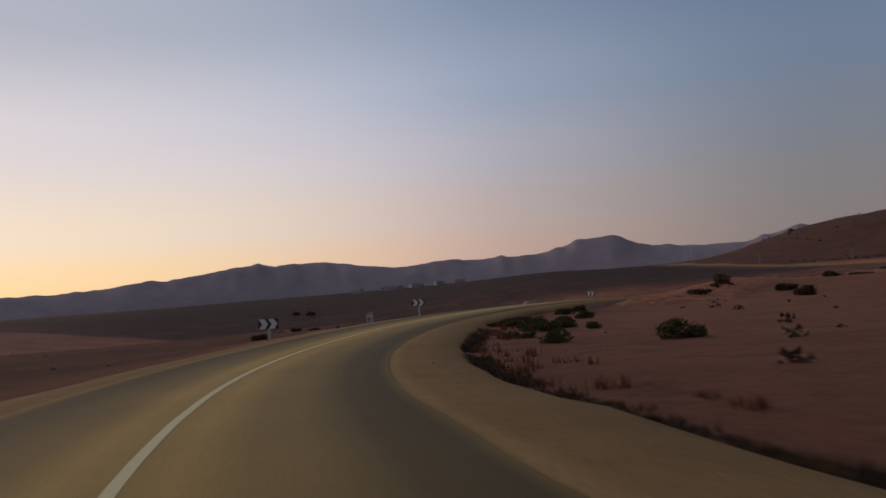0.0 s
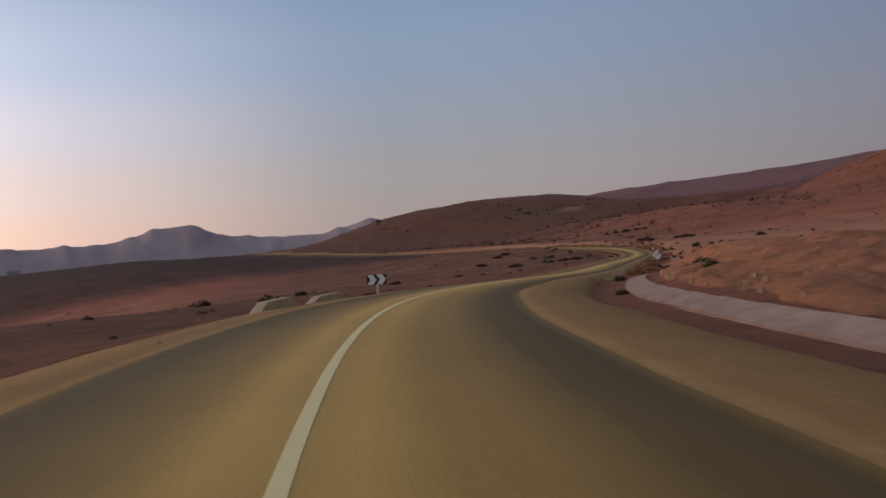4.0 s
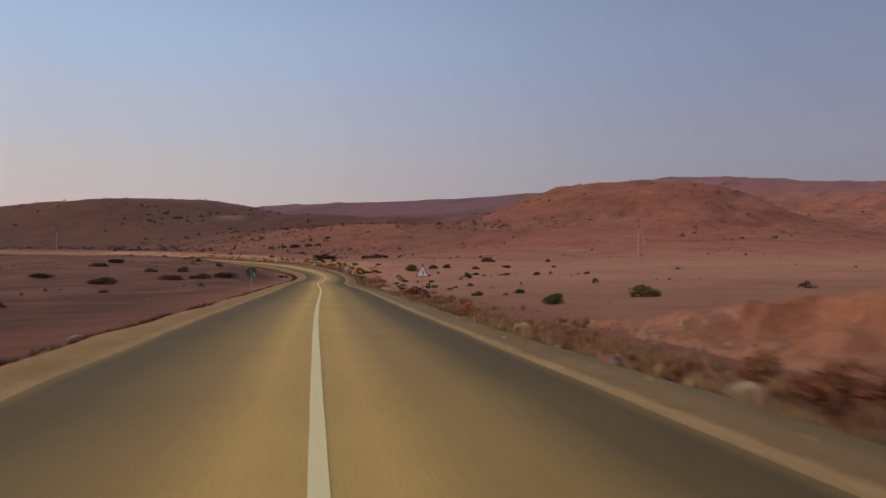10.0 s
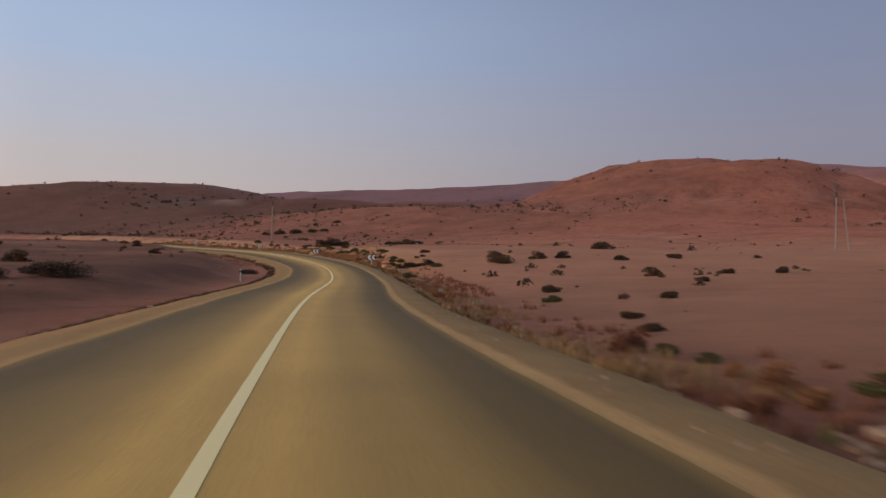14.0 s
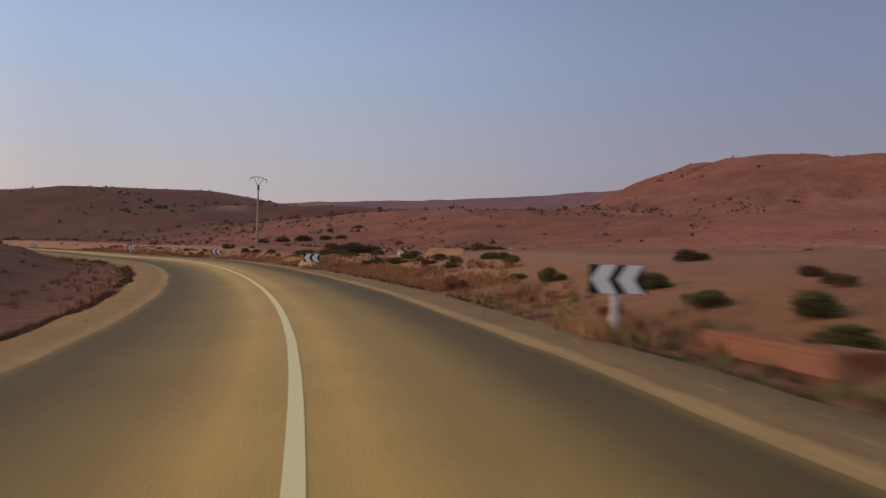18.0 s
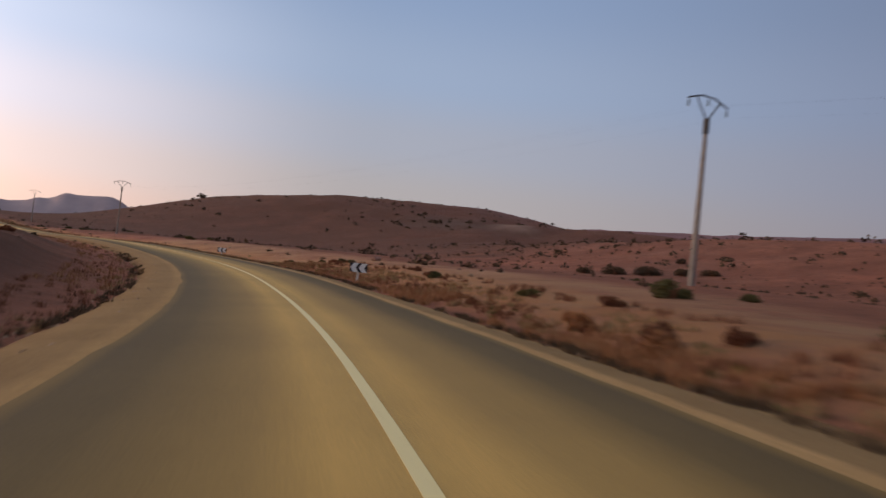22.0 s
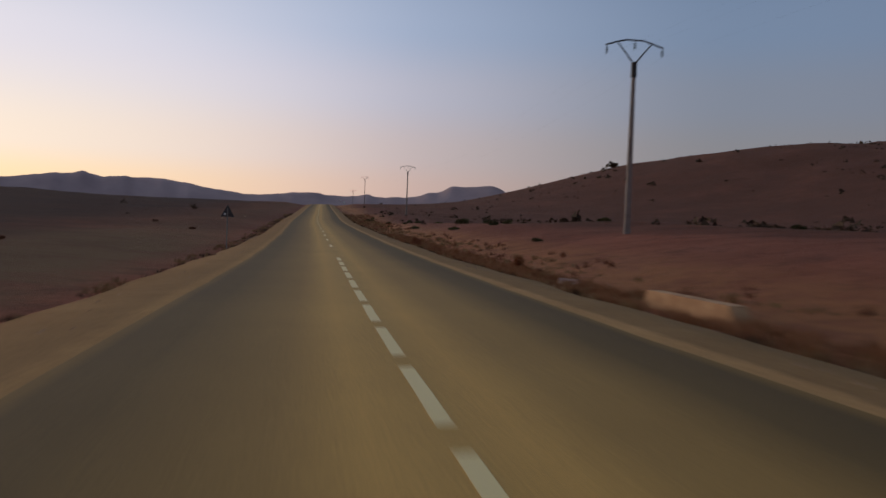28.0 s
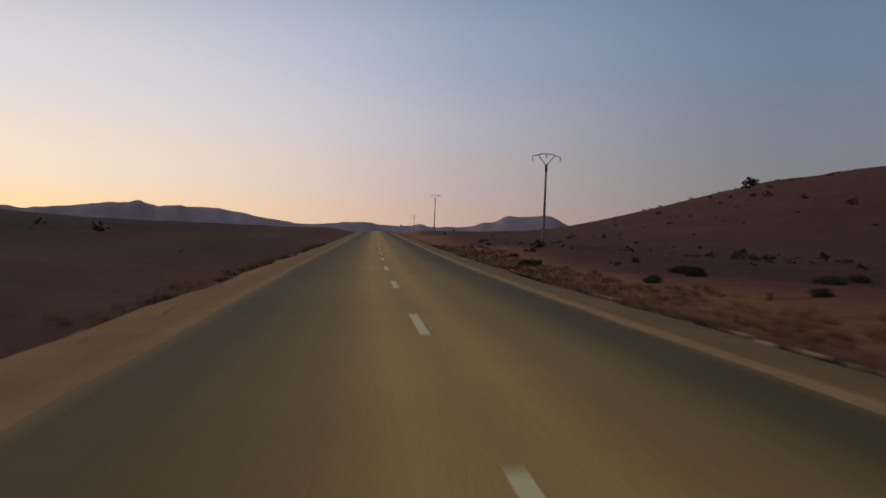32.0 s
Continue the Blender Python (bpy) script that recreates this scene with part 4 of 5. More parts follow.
def round_sign(x, y, z, turned=False, label="small round white road sign on a steel post"):
    zb = ground_z(x, y)
    c = max(z - zb, 1.6)
    ob = base("round_sign", label, "road sign", "", pose(x, y, zb, 0, 0, facing_from(x, y) + (180 if turned else 0)))
    bm = bmesh.new()
    plate(bm, disc(0.43, 0, c), 0.02, 0.0)
    rim = part("disc", bm, SIGN_RED, ob, "red rim")
    bm = bmesh.new()
    plate(bm, disc(0.415, 0, c), 0.004, -0.005)
    part("field", bm, SIGN_WHITE, rim, "white field")
    bm = bmesh.new()
    plate(bm, disc(0.44, 0, c), 0.012, 0.022)
    part("back_plate", bm, SIGN_BACK, ob, "dark metal back")
    sign_post(ob, c + 0.2)
    return ob


round_sign(235.2, 778.6, 6.5)
round_sign(233.1, 858.0, 10.0)
back = round_sign(105.9, 190.7, -4.3, True, "round road sign seen from its dark back")
for k in (0.1, -0.1):
    bm = bmesh.new()
    box(bm, -0.22, 0.042, 1.6 + k, 0.16, 0.012, 0.07, 0.004)
    part("reflector", bm, SIGN_WHITE, back, "white reflector strip")


def marker_post(x, y, h=0.95):
    ob = base("marker_post", "slim white roadside marker post with dark band", "marker post", "roadside marker posts", stand(x, y, facing_from(x, y)))
    bm = bmesh.new()
    box(bm, 0, 0, h / 2 - 0.1, 0.11, 0.09, h + 0.2, 0.015, 0.85)
    post = part("post", bm, LIMEWASH, ob)
    bm = bmesh.new()
    box(bm, 0, 0, h - 0.16, 0.125, 0.105, 0.12, 0.006)
    part("band", bm, SIGN_BLACK, post, "dark band")
    bm = bmesh.new()
    box(bm, 0, -0.052, h - 0.3, 0.06, 0.012, 0.06, 0.004)
    part("reflector", bm, SIGN_WHITE, post, "small pale reflector")


for x, y in ((158.7, 247.6),):
    marker_post(x, y)


def kilometre_stone(x, y, yaw, w=0.52, h=0.95):
    ob = base("kilometre_stone", "whitewashed kilometre stone with rounded top and worn writing", "milestone", "", stand(x, y, yaw))
    bm = bmesh.new()
    outline = [(-w / 2, -0.2), (w / 2, -0.2), (w / 2, h - w / 2)] + [(w / 2 * math.cos(a), h - w / 2 + w / 2 * math.sin(a)) for a in np.linspace(0.2, math.pi - 0.2, 9)] + [(-w / 2, h - w / 2)]
    plate(bm, outline, 0.24)
    bmesh.ops.bevel(bm, geom=bm.edges[:], offset=0.015, segments=1, affect="EDGES")
    stone = part("stone", bm, LIMEWASH, ob)
    bm = bmesh.new()
    cap = [(w / 2 * math.cos(a) * 1.02, h - w / 2 + w / 2 * math.sin(a) * 1.02) for a in np.linspace(0.25, math.pi - 0.25, 9)]
    plate(bm, cap, 0.26, -0.01)
    part("cap", bm, YELLOW, ob, "faded yellow painted top")
    for k, (bw, z) in enumerate(((0.32, h * 0.52), (0.26, h * 0.4), (0.3, h * 0.28))):
        bm = bmesh.new()
        box(bm, 0, -0.012, z, bw, 0.012, 0.05)
        part("writing_bar", bm, SIGN_BLACK, stone, "worn dark writing")


kilometre_stone(-6.0, 65.1, road_yaw(road_s(-2, 49)))


# ---- concrete kerb walls and culvert heads ----
def parapet(x, y, yaw, length, height, thick=0.42, slope=0.5, label="pale concrete culvert parapet with sloping ends", z=None, stone=CONCRETE, capped=True):
    at = pose(x, y, (ground_z(x, y) if z is None else z), 0, 0, yaw)
    ob = base("culvert_parapet", label, "parapet", "culvert parapets", at)
    half, inner = length / 2, length / 2 - slope
    bm = bmesh.new()
    plate(bm, [(-inner, -0.4), (inner, -0.4), (inner, height), (-inner, height)], thick, -thick / 2)
    bmesh.ops.bevel(bm, geom=bm.edges[:], offset=0.02, segments=2, affect="EDGES")
    part("wall", bm, stone, ob)
    for side in (-1, 1):
        bm = bmesh.new()
        plate(bm, [(side * (inner - 0.015), -0.4), (side * half, -0.4), (side * half, 0.08), (side * (inner - 0.015), height - 0.004)], thick - 0.008, -thick / 2 + 0.004)
        bmesh.ops.bevel(bm, geom=bm.edges[:], offset=0.02, segments=2, affect="EDGES")
        part("wing", bm, stone, ob, "sloping end")
    if not capped:
        return
    bm = bmesh.new()
    box(bm, 0, 0, height + 0.035, length - 2 * slope - 0.04, thick + 0.08, 0.07, 0.015)
    part("coping", bm, stone, ob, "rough concrete coping")


s5 = road_s(5.7, 69.9)
for s, o, ln, h in ((s5 + 17.0, -5.95, 5.2, 0.6), (s5 + 27.0, -7.6, 5.4, 0.46)):
    x, y, z = road_at(s, o)
    parapet(x, y, road_yaw(s) + 90, ln, h, 0.45, 1.3, "pale sand-coloured culvert parapet with sloping ends", z=z - 0.42, stone=SAND_STONE, capped=False)
for x, y, ln, h, yaw, z in ((210.0, 295.9, 3.4, 0.4, 64, -5.5), (216.2, 304.6, 2.8, 0.4, 98, -5.28)):
    parapet(x, y, yaw, ln, h, 0.4, 0.8, "tan earth-coloured culvert head half buried in sand", z=z, stone=DUSTY_STONE, capped=False)
parapet(214.1, 287.1, -62, 2.5, 0.44, 0.5, 0.12, "orange-tan plastered block lying in green scrub", stone=TAN_STONE, capped=False)
x, y, z = road_at(road_s(237, 484), 6.9)
parapet(x, y, road_yaw(road_s(237, 484)) + 90, 4.2, 0.3, 0.4, 0.15, "low sand-coloured concrete kerb block in dry brush", z=ground_z(x, y) + 0.1, stone=TAN_STONE, capped=False)

apron = base("drain_apron", "long low grey concrete drain apron beside the sandy shoulder", "concrete apron", "", pose(0, 0, 0))
s = s5 - 6
while s < 136:
    bm = bmesh.new()
    x0, y0, z0 = road_at(s, 7.65)
    x1, y1, z1 = road_at(s + 2.96, 7.65)
    m = Matrix.Translation(((x0 + x1) / 2, (y0 + y1) / 2, (z0 + z1) / 2)) @ pose(0, 0, 0, 0, -12, road_yaw(s + 1.5))
    box(bm, 0, 0, -0.52, 1.02, 3.1, 0.5, 0.0, 0.97)
    bmesh.ops.bevel(bm, geom=bm.edges[:], offset=0.04, segments=2, affect="EDGES")
    bmesh.ops.transform(bm, matrix=m, verts=bm.verts[:])
    part("slab", bm, GREY_CONCRETE, apron)
    s += 3.0

# side track that leaves the road between the culvert heads
track_pts = np.array([road_at(road_s(214, 305), 4.4)[:2], (221.5, 305.5), (229, 303), (242, 300.5), (258, 299.5), (276, 299), (300, 302)], float)
u = np.linspace(0, len(track_pts) - 1, 60)
tx, ty = np.interp(u, np.arange(len(track_pts)), track_pts[:, 0]), np.interp(u, np.arange(len(track_pts)), track_pts[:, 1])
rows = []
for o in np.linspace(-2.4, 2.4, 7):
    yy = ty + o + 0.3 * vnoise(tx, ty + o, 3, 51)
    rows.append(np.stack([tx, yy, terrain(tx, yy) + 0.09 - 0.08 * (abs(o) > 2)], 1))
tv = np.stack(rows, 1).reshape(-1, 3)
ti = np.arange(len(tv)).reshape(60, 7)
track = from_arrays("side_track", tv, np.stack([ti[:-1, :-1], ti[:-1, 1:], ti[1:, 1:], ti[1:, :-1]], -1).reshape(-1, 4), SHOULDER)
tagged(track, "pale sandy side track leading off into the plain", "track", kind="structure")


# ---- scrub and stones ----
def foliage(seed, n, spread, tall, leaf_size, upright=0.3):
    """A mound of many small leaves round a dozen clumps, with gaps and an uneven outline."""
    r = random.Random(seed)
    bm = bmesh.new()
    lumps = []
    for _ in range(13):
        a, q = r.uniform(0, math.tau), 0.36 * math.sqrt(r.random())
        lumps.append((math.cos(a) * q, math.sin(a) * q, r.uniform(0.1, 0.62) * (1 - (q / 0.5) ** 2), r.uniform(0.14, 0.26)))
    for _ in range(n):
        lx, ly, lz, lr = r.choice(lumps)
        d = Vector((r.gauss(0, 1), r.gauss(0, 1), r.gauss(0, 1))).normalized()
        k = lr * r.uniform(0.5, 1.08)
        p = Vector(((lx + d.x * k) * spread, (ly + d.y * k) * spread, max((lz + d.z * k) * tall, 0.01)))
        a = (d + Vector((0, 0, upright)) + Vector((r.gauss(0, 0.6), r.gauss(0, 0.6), r.gauss(0, 0.6)))).normalized()
        b = a.cross(Vector((r.gauss(0, 1), r.gauss(0, 1), r.gauss(0, 1)))).normalized()
        s1, s2 = leaf_size * r.uniform(0.7, 1.4), leaf_size * r.uniform(0.3, 0.55)
        v = [bm.verts.new(p - a * s1 * 0.5), bm.verts.new(p + b * s2), bm.verts.new(p + a * s1), bm.verts.new(p - b * s2)]
        bm.faces.new(v)
    return bm


def stems(seed, spread, tall):
    r = random.Random(seed)
    bm = bmesh.new()
    for _ in range(9):
        a = r.uniform(0, math.tau)
        tip = Vector((math.cos(a) * r.uniform(0.1, 0.4) * spread, math.sin(a) * r.uniform(0.1, 0.4) * spread, r.uniform(0.35, 0.75) * tall))
        kink = tip * 0.45 + Vector((r.gauss(0, 0.03), r.gauss(0, 0.03), 0.06))
        rod(bm, (0, 0, -0.08), kink, 0.022, 0.015, 5)
        rod(bm, kink, tip, 0.015, 0.006, 5)
    return bm


BUSHES = {"green": [], "dark": [], "dry": [], "thick": [], "rust": [], "bleached": [], "straw": []}
SPEC = {"green": (GREEN, "low grey-green desert shrub on red earth", "green shrubs"), "dark": (DARK_LEAF, "dark leafless-looking thorn scrub on red earth", "dark thorn scrub"), "thick": (DARK_LEAF, "wide rounded thicket of dark desert scrub", "dark thickets"), "dry": (BROWN, "dry brown tangled roadside scrub", "dry scrub"), "rust": (RUST, "rust-orange dead brush on the gravel verge", "rusty verge brush"), "bleached": (BLEACHED, "bleached pale dead brush on the verge", "bleached brush"), "straw": (STRAW, "yellow-olive bush beside the gravel shoulder", "straw bushes")}


def bush(kind, x, y, width, tall=None, yaw=None):
    tall = width * rng.uniform(0.28, 0.44) if tall is None else tall
    mat, label, group = SPEC[kind]
    width = width * 0.85 if width < 3 else width
    kit = BUSHES[kind]
    if len(kit) < (2 if kind == "thick" else 4):
        ob = base("shrub", label, "shrub", group)
        k = len(kit) + 10 * len(kind)
        part("foliage", foliage(k, 6000, 1.0, 0.6, 0.022, 0.25) if kind == "thick" else foliage(k, 1500, 1.0, 0.6, 0.06 if kind in ("dry", "rust", "bleached", "straw") else 0.05, 0.6 if kind in ("dry", "rust", "bleached", "straw") else 0.25), mat, ob)
        part("woody_base", stems(k, 1.0, 0.55), BROWN, ob, "thin brown stems")
        kit.append(ob)
    else:
        src = kit[rng.randrange(len(kit))]
        ob = copy_thing(src, Matrix())
    ob.matrix_world = pose(x, y, ground_z(x, y) - 0.03 * tall, 0, 0, rng.uniform(0, 360) if yaw is None else yaw) @ Matrix.Diagonal((width, width * rng.uniform(0.75, 1.1), tall / 0.5, 1))
    return ob


def shrubs(*places):
    for kind, x, y, w in places:
        bush(kind, x, y, w)


# shrubs beside the first bend
shrubs(("green", 4.9, 47.2, 1.7), ("green", 4.3, 44.1, 1.6), ("green", 6.6, 46.3, 1.8), ("green", 8.4, 51.0, 1.7), ("green", 8.1, 57.2, 1.7), ("green", 4.1, 40.4, 1.4), ("green", 4.8, 39.4, 1.6), ("green", 5.7, 41.6, 1.8), ("green", 3.6, 45.6, 1.5), ("green", 2.8, 36.0, 1.0), ("green", 3.4, 35.3, 0.95), ("green", 3.9, 30.9, 1.5), ("green", 8.0, 28.7, 2.1), ("green", 6.9, 39.4, 1.2))
shrubs(("dark", 23.3, 70.3, 2.8), ("dark", 25.7, 60.0, 2.3), ("dark", 20.2, 66.1, 2.5), ("dark", 26.6, 65.2, 2.0), ("dark", 9.6, 60.5, 1.6), ("dark", 34.6, 74.5, 2.4), ("dark", 40.0, 80.0, 2.8), ("dark", -15.4, 86.2, 1.5), ("dark", -14.4, 90.6, 1.7), ("green", 27.8, 92.0, 1.0), ("green", 31.6, 96.6, 1.1))
# shrubs on and below the cut bank
shrubs(("green", 28.9, 85.7, 1.5), ("green", 28.3, 84.3, 1.5), ("green", 25.3, 81.1, 1.4), ("green", 33.7, 87.5, 1.0), ("dark", 42.3, 98.3, 1.1), ("dark", 39.4, 94.7, 0.9), ("green", 31.7, 89.4, 0.9), ("green", 27.0, 81.0, 0.7), ("green", 31.3, 93.9, 1.0), ("green", 18.6, 78.8, 0.6), ("green", 52.8, 105.1, 1.5), ("green", 48.0, 88.0, 2.4), ("dark", 58.0, 108.0, 1.7), ("straw", 56.6, 119.8, 1.8), ("straw", 57.6, 120.9, 1.2), ("dark", 66.8, 130.5, 1.2), ("dark", 62.0, 122.5, 1.2), ("dark", 70.0, 128.0, 1.5), ("dry", 73.5, 137.0, 1.8), ("dark", 71.5, 134.0, 1.3))
# shrubs beside the long straight
shrubs(("green", 99.1, 157.2, 1.5), ("green", 108.0, 156.1, 2.2), ("green", 104.0, 160.0, 1.4), ("green", 116.0, 182.4, 0.8), ("green", 119.9, 183.4, 1.1), ("green", 116.9, 181.0, 0.95), ("green", 122.4, 182.4, 0.8), ("green", 130.5, 190.7, 0.9), ("dark", 135.8, 190.0, 1.0), ("green", 112.5, 172.0, 1.2), ("green", 116.0, 170.5, 1.1), ("dry", 111.0, 177.0, 1.9), ("dark", 113.6, 178.4, 1.6), ("green", 126.0, 184.5, 0.8), ("green", 124.6, 188.0, 0.9), ("dark", 129.5, 194.6, 0.9), ("green", 134.0, 196.5, 0.8), ("dark", 139.5, 204.0, 1.0), ("dark", 143.5, 206.5, 1.1), ("green", 150.5, 214.0, 1.2), ("dark", 157.0, 218.0, 1.4), ("dry", 152.0, 222.0, 1.1), ("green", 133.4, 200.0, 0.8), ("green", 134.6, 201.4, 0.7))
shrubs(("green", 131.0, 196.4, 1.2), ("dark", 152.7, 209.3, 1.2), ("dark", 193.8, 242.5, 2.4), ("dark", 193.5, 248.0, 2.6), ("dark", 196.6, 241.0, 2.2), ("dark", 198.6, 235.1, 2.0), ("dark", 192.0, 216.3, 2.2), ("dark", 186.0, 226.0, 1.8), ("dark", 168.0, 214.0, 1.4), ("dark", 178.0, 222.0, 2.2), ("dark", 186.0, 219.0, 2.0), ("dark", 205.0, 232.0, 2.4), ("dark", 228.8, 253.6, 3.6), ("dark", 190.0, 205.0, 1.4), ("dark", 214.0, 226.0, 1.6))
# shrubs beside the left bend
shrubs(("green", 192.2, 261.8, 1.5), ("green", 189.0, 259.1, 1.5), ("green", 187.8, 256.6, 1.6), ("green", 195.1, 266.7, 1.2), ("green", 196.3, 268.9, 0.8), ("dry", 205.9, 281.4, 0.9), ("dark", 193.5, 258.4, 1.0), ("dark", 191.0, 257.2, 0.9), ("dark", 201.7, 265.1, 1.9), ("dry", 188.8, 261.2, 0.7), ("green", 203.3, 277.8, 1.0), ("green", 204.8, 280.7, 0.7), ("green", 206.5, 276.8, 1.4), ("green", 203.6, 274.4, 1.2), ("green", 210.0, 286.4, 1.8), ("green", 207.9, 282.4, 1.4), ("green", 207.7, 283.6, 0.8), ("green", 205.3, 275.7, 1.1), ("green", 207.0, 278.2, 1.3), ("green", 213.5, 298.3, 0.6), ("green", 207.9, 287.5, 1.6), ("green", 207.4, 285.0, 1.5), ("green", 205.4, 279.2, 1.2))
# green scrub along a dry ditch behind the outer verge
shrubs(("green", 236.6, 338.7, 1.6), ("green", 236.8, 336.9, 1.7), ("green", 237.4, 335.1, 1.8), ("green", 230.2, 321.1, 1.5), ("green", 227.3, 317.2, 1.2), ("green", 232.9, 322.7, 1.9), ("green", 231.8, 318.8, 1.9), ("green", 231.7, 317.0, 1.7), ("green", 231.2, 315.4, 1.8), ("green", 229.7, 313.1, 1.8), ("green", 227.6, 310.8, 1.6), ("green", 231.1, 310.1, 1.9), ("green", 229.4, 308.4, 1.7), ("green", 223.5, 305.6, 1.4), ("green", 218.8, 305.0, 1.0), ("green", 219.5, 305.8, 0.8), ("green", 218.9, 304.4, 0.9), ("green", 225.3, 318.3, 0.7), ("green", 219.7, 308.3, 0.5), ("green", 219.4, 307.0, 0.7), ("green", 216.9, 303.7, 0.9))
shrubs(("green", 238.1, 354.2, 1.2), ("green", 243.1, 351.7, 2.2), ("dry", 242.1, 368.1, 1.1), ("green", 246.4, 350.5, 1.2), ("dry", 244.6, 374.8, 0.7), ("dry", 237.4, 348.9, 1.1), ("dry", 233.0, 340.4, 1.1), ("dry", 243.9, 372.8, 0.8), ("green", 241.5, 366.9, 1.2), ("dry", 247.5, 393.0, 0.9), ("dry", 246.9, 401.6, 0.9), ("green", 309.3, 420.0, 2.2), ("green", 247.3, 390.8, 1.2), ("green", 247.0, 401.1, 1.0), ("green", 246.8, 388.1, 0.8), ("green", 248.5, 397.6, 0.8), ("dark", 183.6, 251.4, 2.2), ("dark", 184.6, 250.2, 1.9), ("green", 182.5, 252.1, 1.4), ("green", 184.1, 250.6, 1.1), ("green", 176.9, 245.9, 0.7), ("green", 183.6, 248.2, 1.5), ("green", 173.5, 243.3, 1.5), ("green", 174.3, 243.0, 1.0), ("green", 185.2, 255.6, 1.4))
# shrubs along the last straight
shrubs(("green", 250.1, 566.6, 2.4), ("green", 242.4, 590.9, 1.1), ("green", 244.2, 581.3, 0.9), ("green", 239.9, 606.5, 1.5), ("green", 253.7, 557.4, 1.6), ("green", 260.2, 543.1, 1.4), ("green", 247.8, 517.5, 1.0), ("dark", 278.0, 490.0, 3.0), ("green", 262.0, 480.0, 1.8), ("green", 256.0, 470.0, 2.0), ("green", 266.0, 520.0, 1.2), ("green", 262.8, 552.1, 1.9), ("green", 250.0, 545.0, 1.2), ("green", 246.4, 546.0, 1.4), ("green", 254.0, 571.0, 1.8), ("green", 244.0, 562.0, 1.3), ("green", 250.1, 591.8, 1.7), ("green", 245.9, 596.2, 1.5), ("green", 240.6, 607.4, 1.3), ("green", 248.0, 604.0, 1.8), ("green", 241.0, 620.0, 1.0), ("green", 256.0, 600.0, 1.6), ("green", 252.5, 583.0, 1.4), ("dry", 210.0, 470.0, 0.9))
shrubs(("dry", 216.0, 560.0, 0.8), ("dry", 219.0, 512.0, 0.8), ("dry", 222.5, 545.0, 0.8))
# shrubs on the other side of the road
shrubs(("dark", 171.2, 323.8, 5.0), ("dark", 160.0, 312.0, 4.0), ("dark", 62.0, 190.0, 2.6), ("dark", 80.0, 215.0, 2.0), ("dark", 20.0, 150.0, 2.0), ("dark", 38.0, 170.0, 2.4), ("dark", 148.0, 262.0, 3.0), ("dark", 28.0, 122.0, 1.6), ("dark", -14.0, 62.0, 1.8), ("dark", -2.0, 110.0, 1.4), ("dark", 100.0, 235.0, 2.8), ("dark", 184.0, 300.0, 2.6), ("dark", 199.0, 330.0, 2.2), ("dry", 212.0, 352.0, 2.2), ("dry", 205.0, 345.0, 2.4), ("dry", 216.0, 372.0, 1.8), ("dry", 223.0, 392.0, 1.6))
for x, y, w, h in ((131.3, 240.8, 3.6, 1.1), (136.0, 240.4, 3.2, 1.0), (140.4, 240.6, 3.9, 1.2), (120.6, 240.7, 4.0, 1.1), (120.8, 258.6, 3.6, 1.0), (144.3, 266.2, 2.6, 0.9), (170.3, 261.6, 2.4, 0.7), (188.2, 243.6, 3.3, 1.25), (249.9, 336.9, 3.7, 1.6), (251.5, 335.1, 4.2, 1.9), (253.2, 333.3, 3.7, 1.7), (259.6, 324.7, 3.6, 1.4), (261.2, 321.9, 4.4, 1.75), (262.6, 319.3, 3.6, 1.4), (320.5, 445.0, 4.2, 1.7), (324.5, 441.0, 4.6, 2.2), (328.5, 437.0, 5.0, 2.4), (332.5, 432.5, 4.4, 2.0), (336.0, 429.0, 3.6, 1.6), (348.0, 447.0, 3.0, 1.3), (354.0, 441.0, 3.4, 1.2)):
    bush("thick", x, y, w, h)


# dead brush on the verges: bleached heaps beside the straight, rusty tufts all along
for x, y, w in ((117.6, 185.0, 1.2), (118.6, 186.1, 1.4), (120.2, 188.0, 1.1), (121.3, 189.3, 1.2), (122.6, 190.9, 1.0), (125.4, 193.4, 0.9), (127.2, 194.9, 0.8), (81.5, 147.8, 0.8), (72.4, 138.2, 0.7)):
    bush("bleached", x, y, w, w * 0.55)
bush("green", 58.9, 115.7, 0.95)
bush("green", 51.6, 117.0, 1.3)
for s0, s1, count, kinds in ((152, 262, 34, ("rust", "dry")), (262, 350, 26, ("rust", "dry", "bleached")), (372, 470, 12, ("rust", "dry")), (575, 650, 10, ("rust", "dry"))):
    for _ in range(count):
        x, y, _z = road_at(rng.uniform(s0, s1), 5.75 + 2.0 * rng.random() ** 1.6)
        w = rng.choice([0.45, 0.6, 0.75, 1.0])
        bush(rng.choice(kinds), x, y, w, w * rng.uniform(0.45, 0.7))


def tree(x, y, h, label="small dark spreading tree on the hill's rim"):
    ob = base("small_tree", label, "tree", "", stand(x, y))
    bm = bmesh.new()
    rod(bm, (0, 0, -0.3), (0.15, 0, h * 0.45), 0.14, 0.1, 8)
    for k in range(5):
        a = k * 1.26
        rod(bm, (0.15, 0, h * 0.42), (math.cos(a) * h * 0.3, math.sin(a) * h * 0.3, h * 0.72), 0.08, 0.03, 6)
    part("trunk", bm, BROWN, ob, "brown trunk and limbs")
    bm = foliage(77, 900, h * 1.3, h * 0.85, 0.4)
    bmesh.ops.translate(bm, verts=bm.verts[:], vec=(0, 0, h * 0.12))
    part("crown", bm, DARK_LEAF, ob, "dark spreading crown")


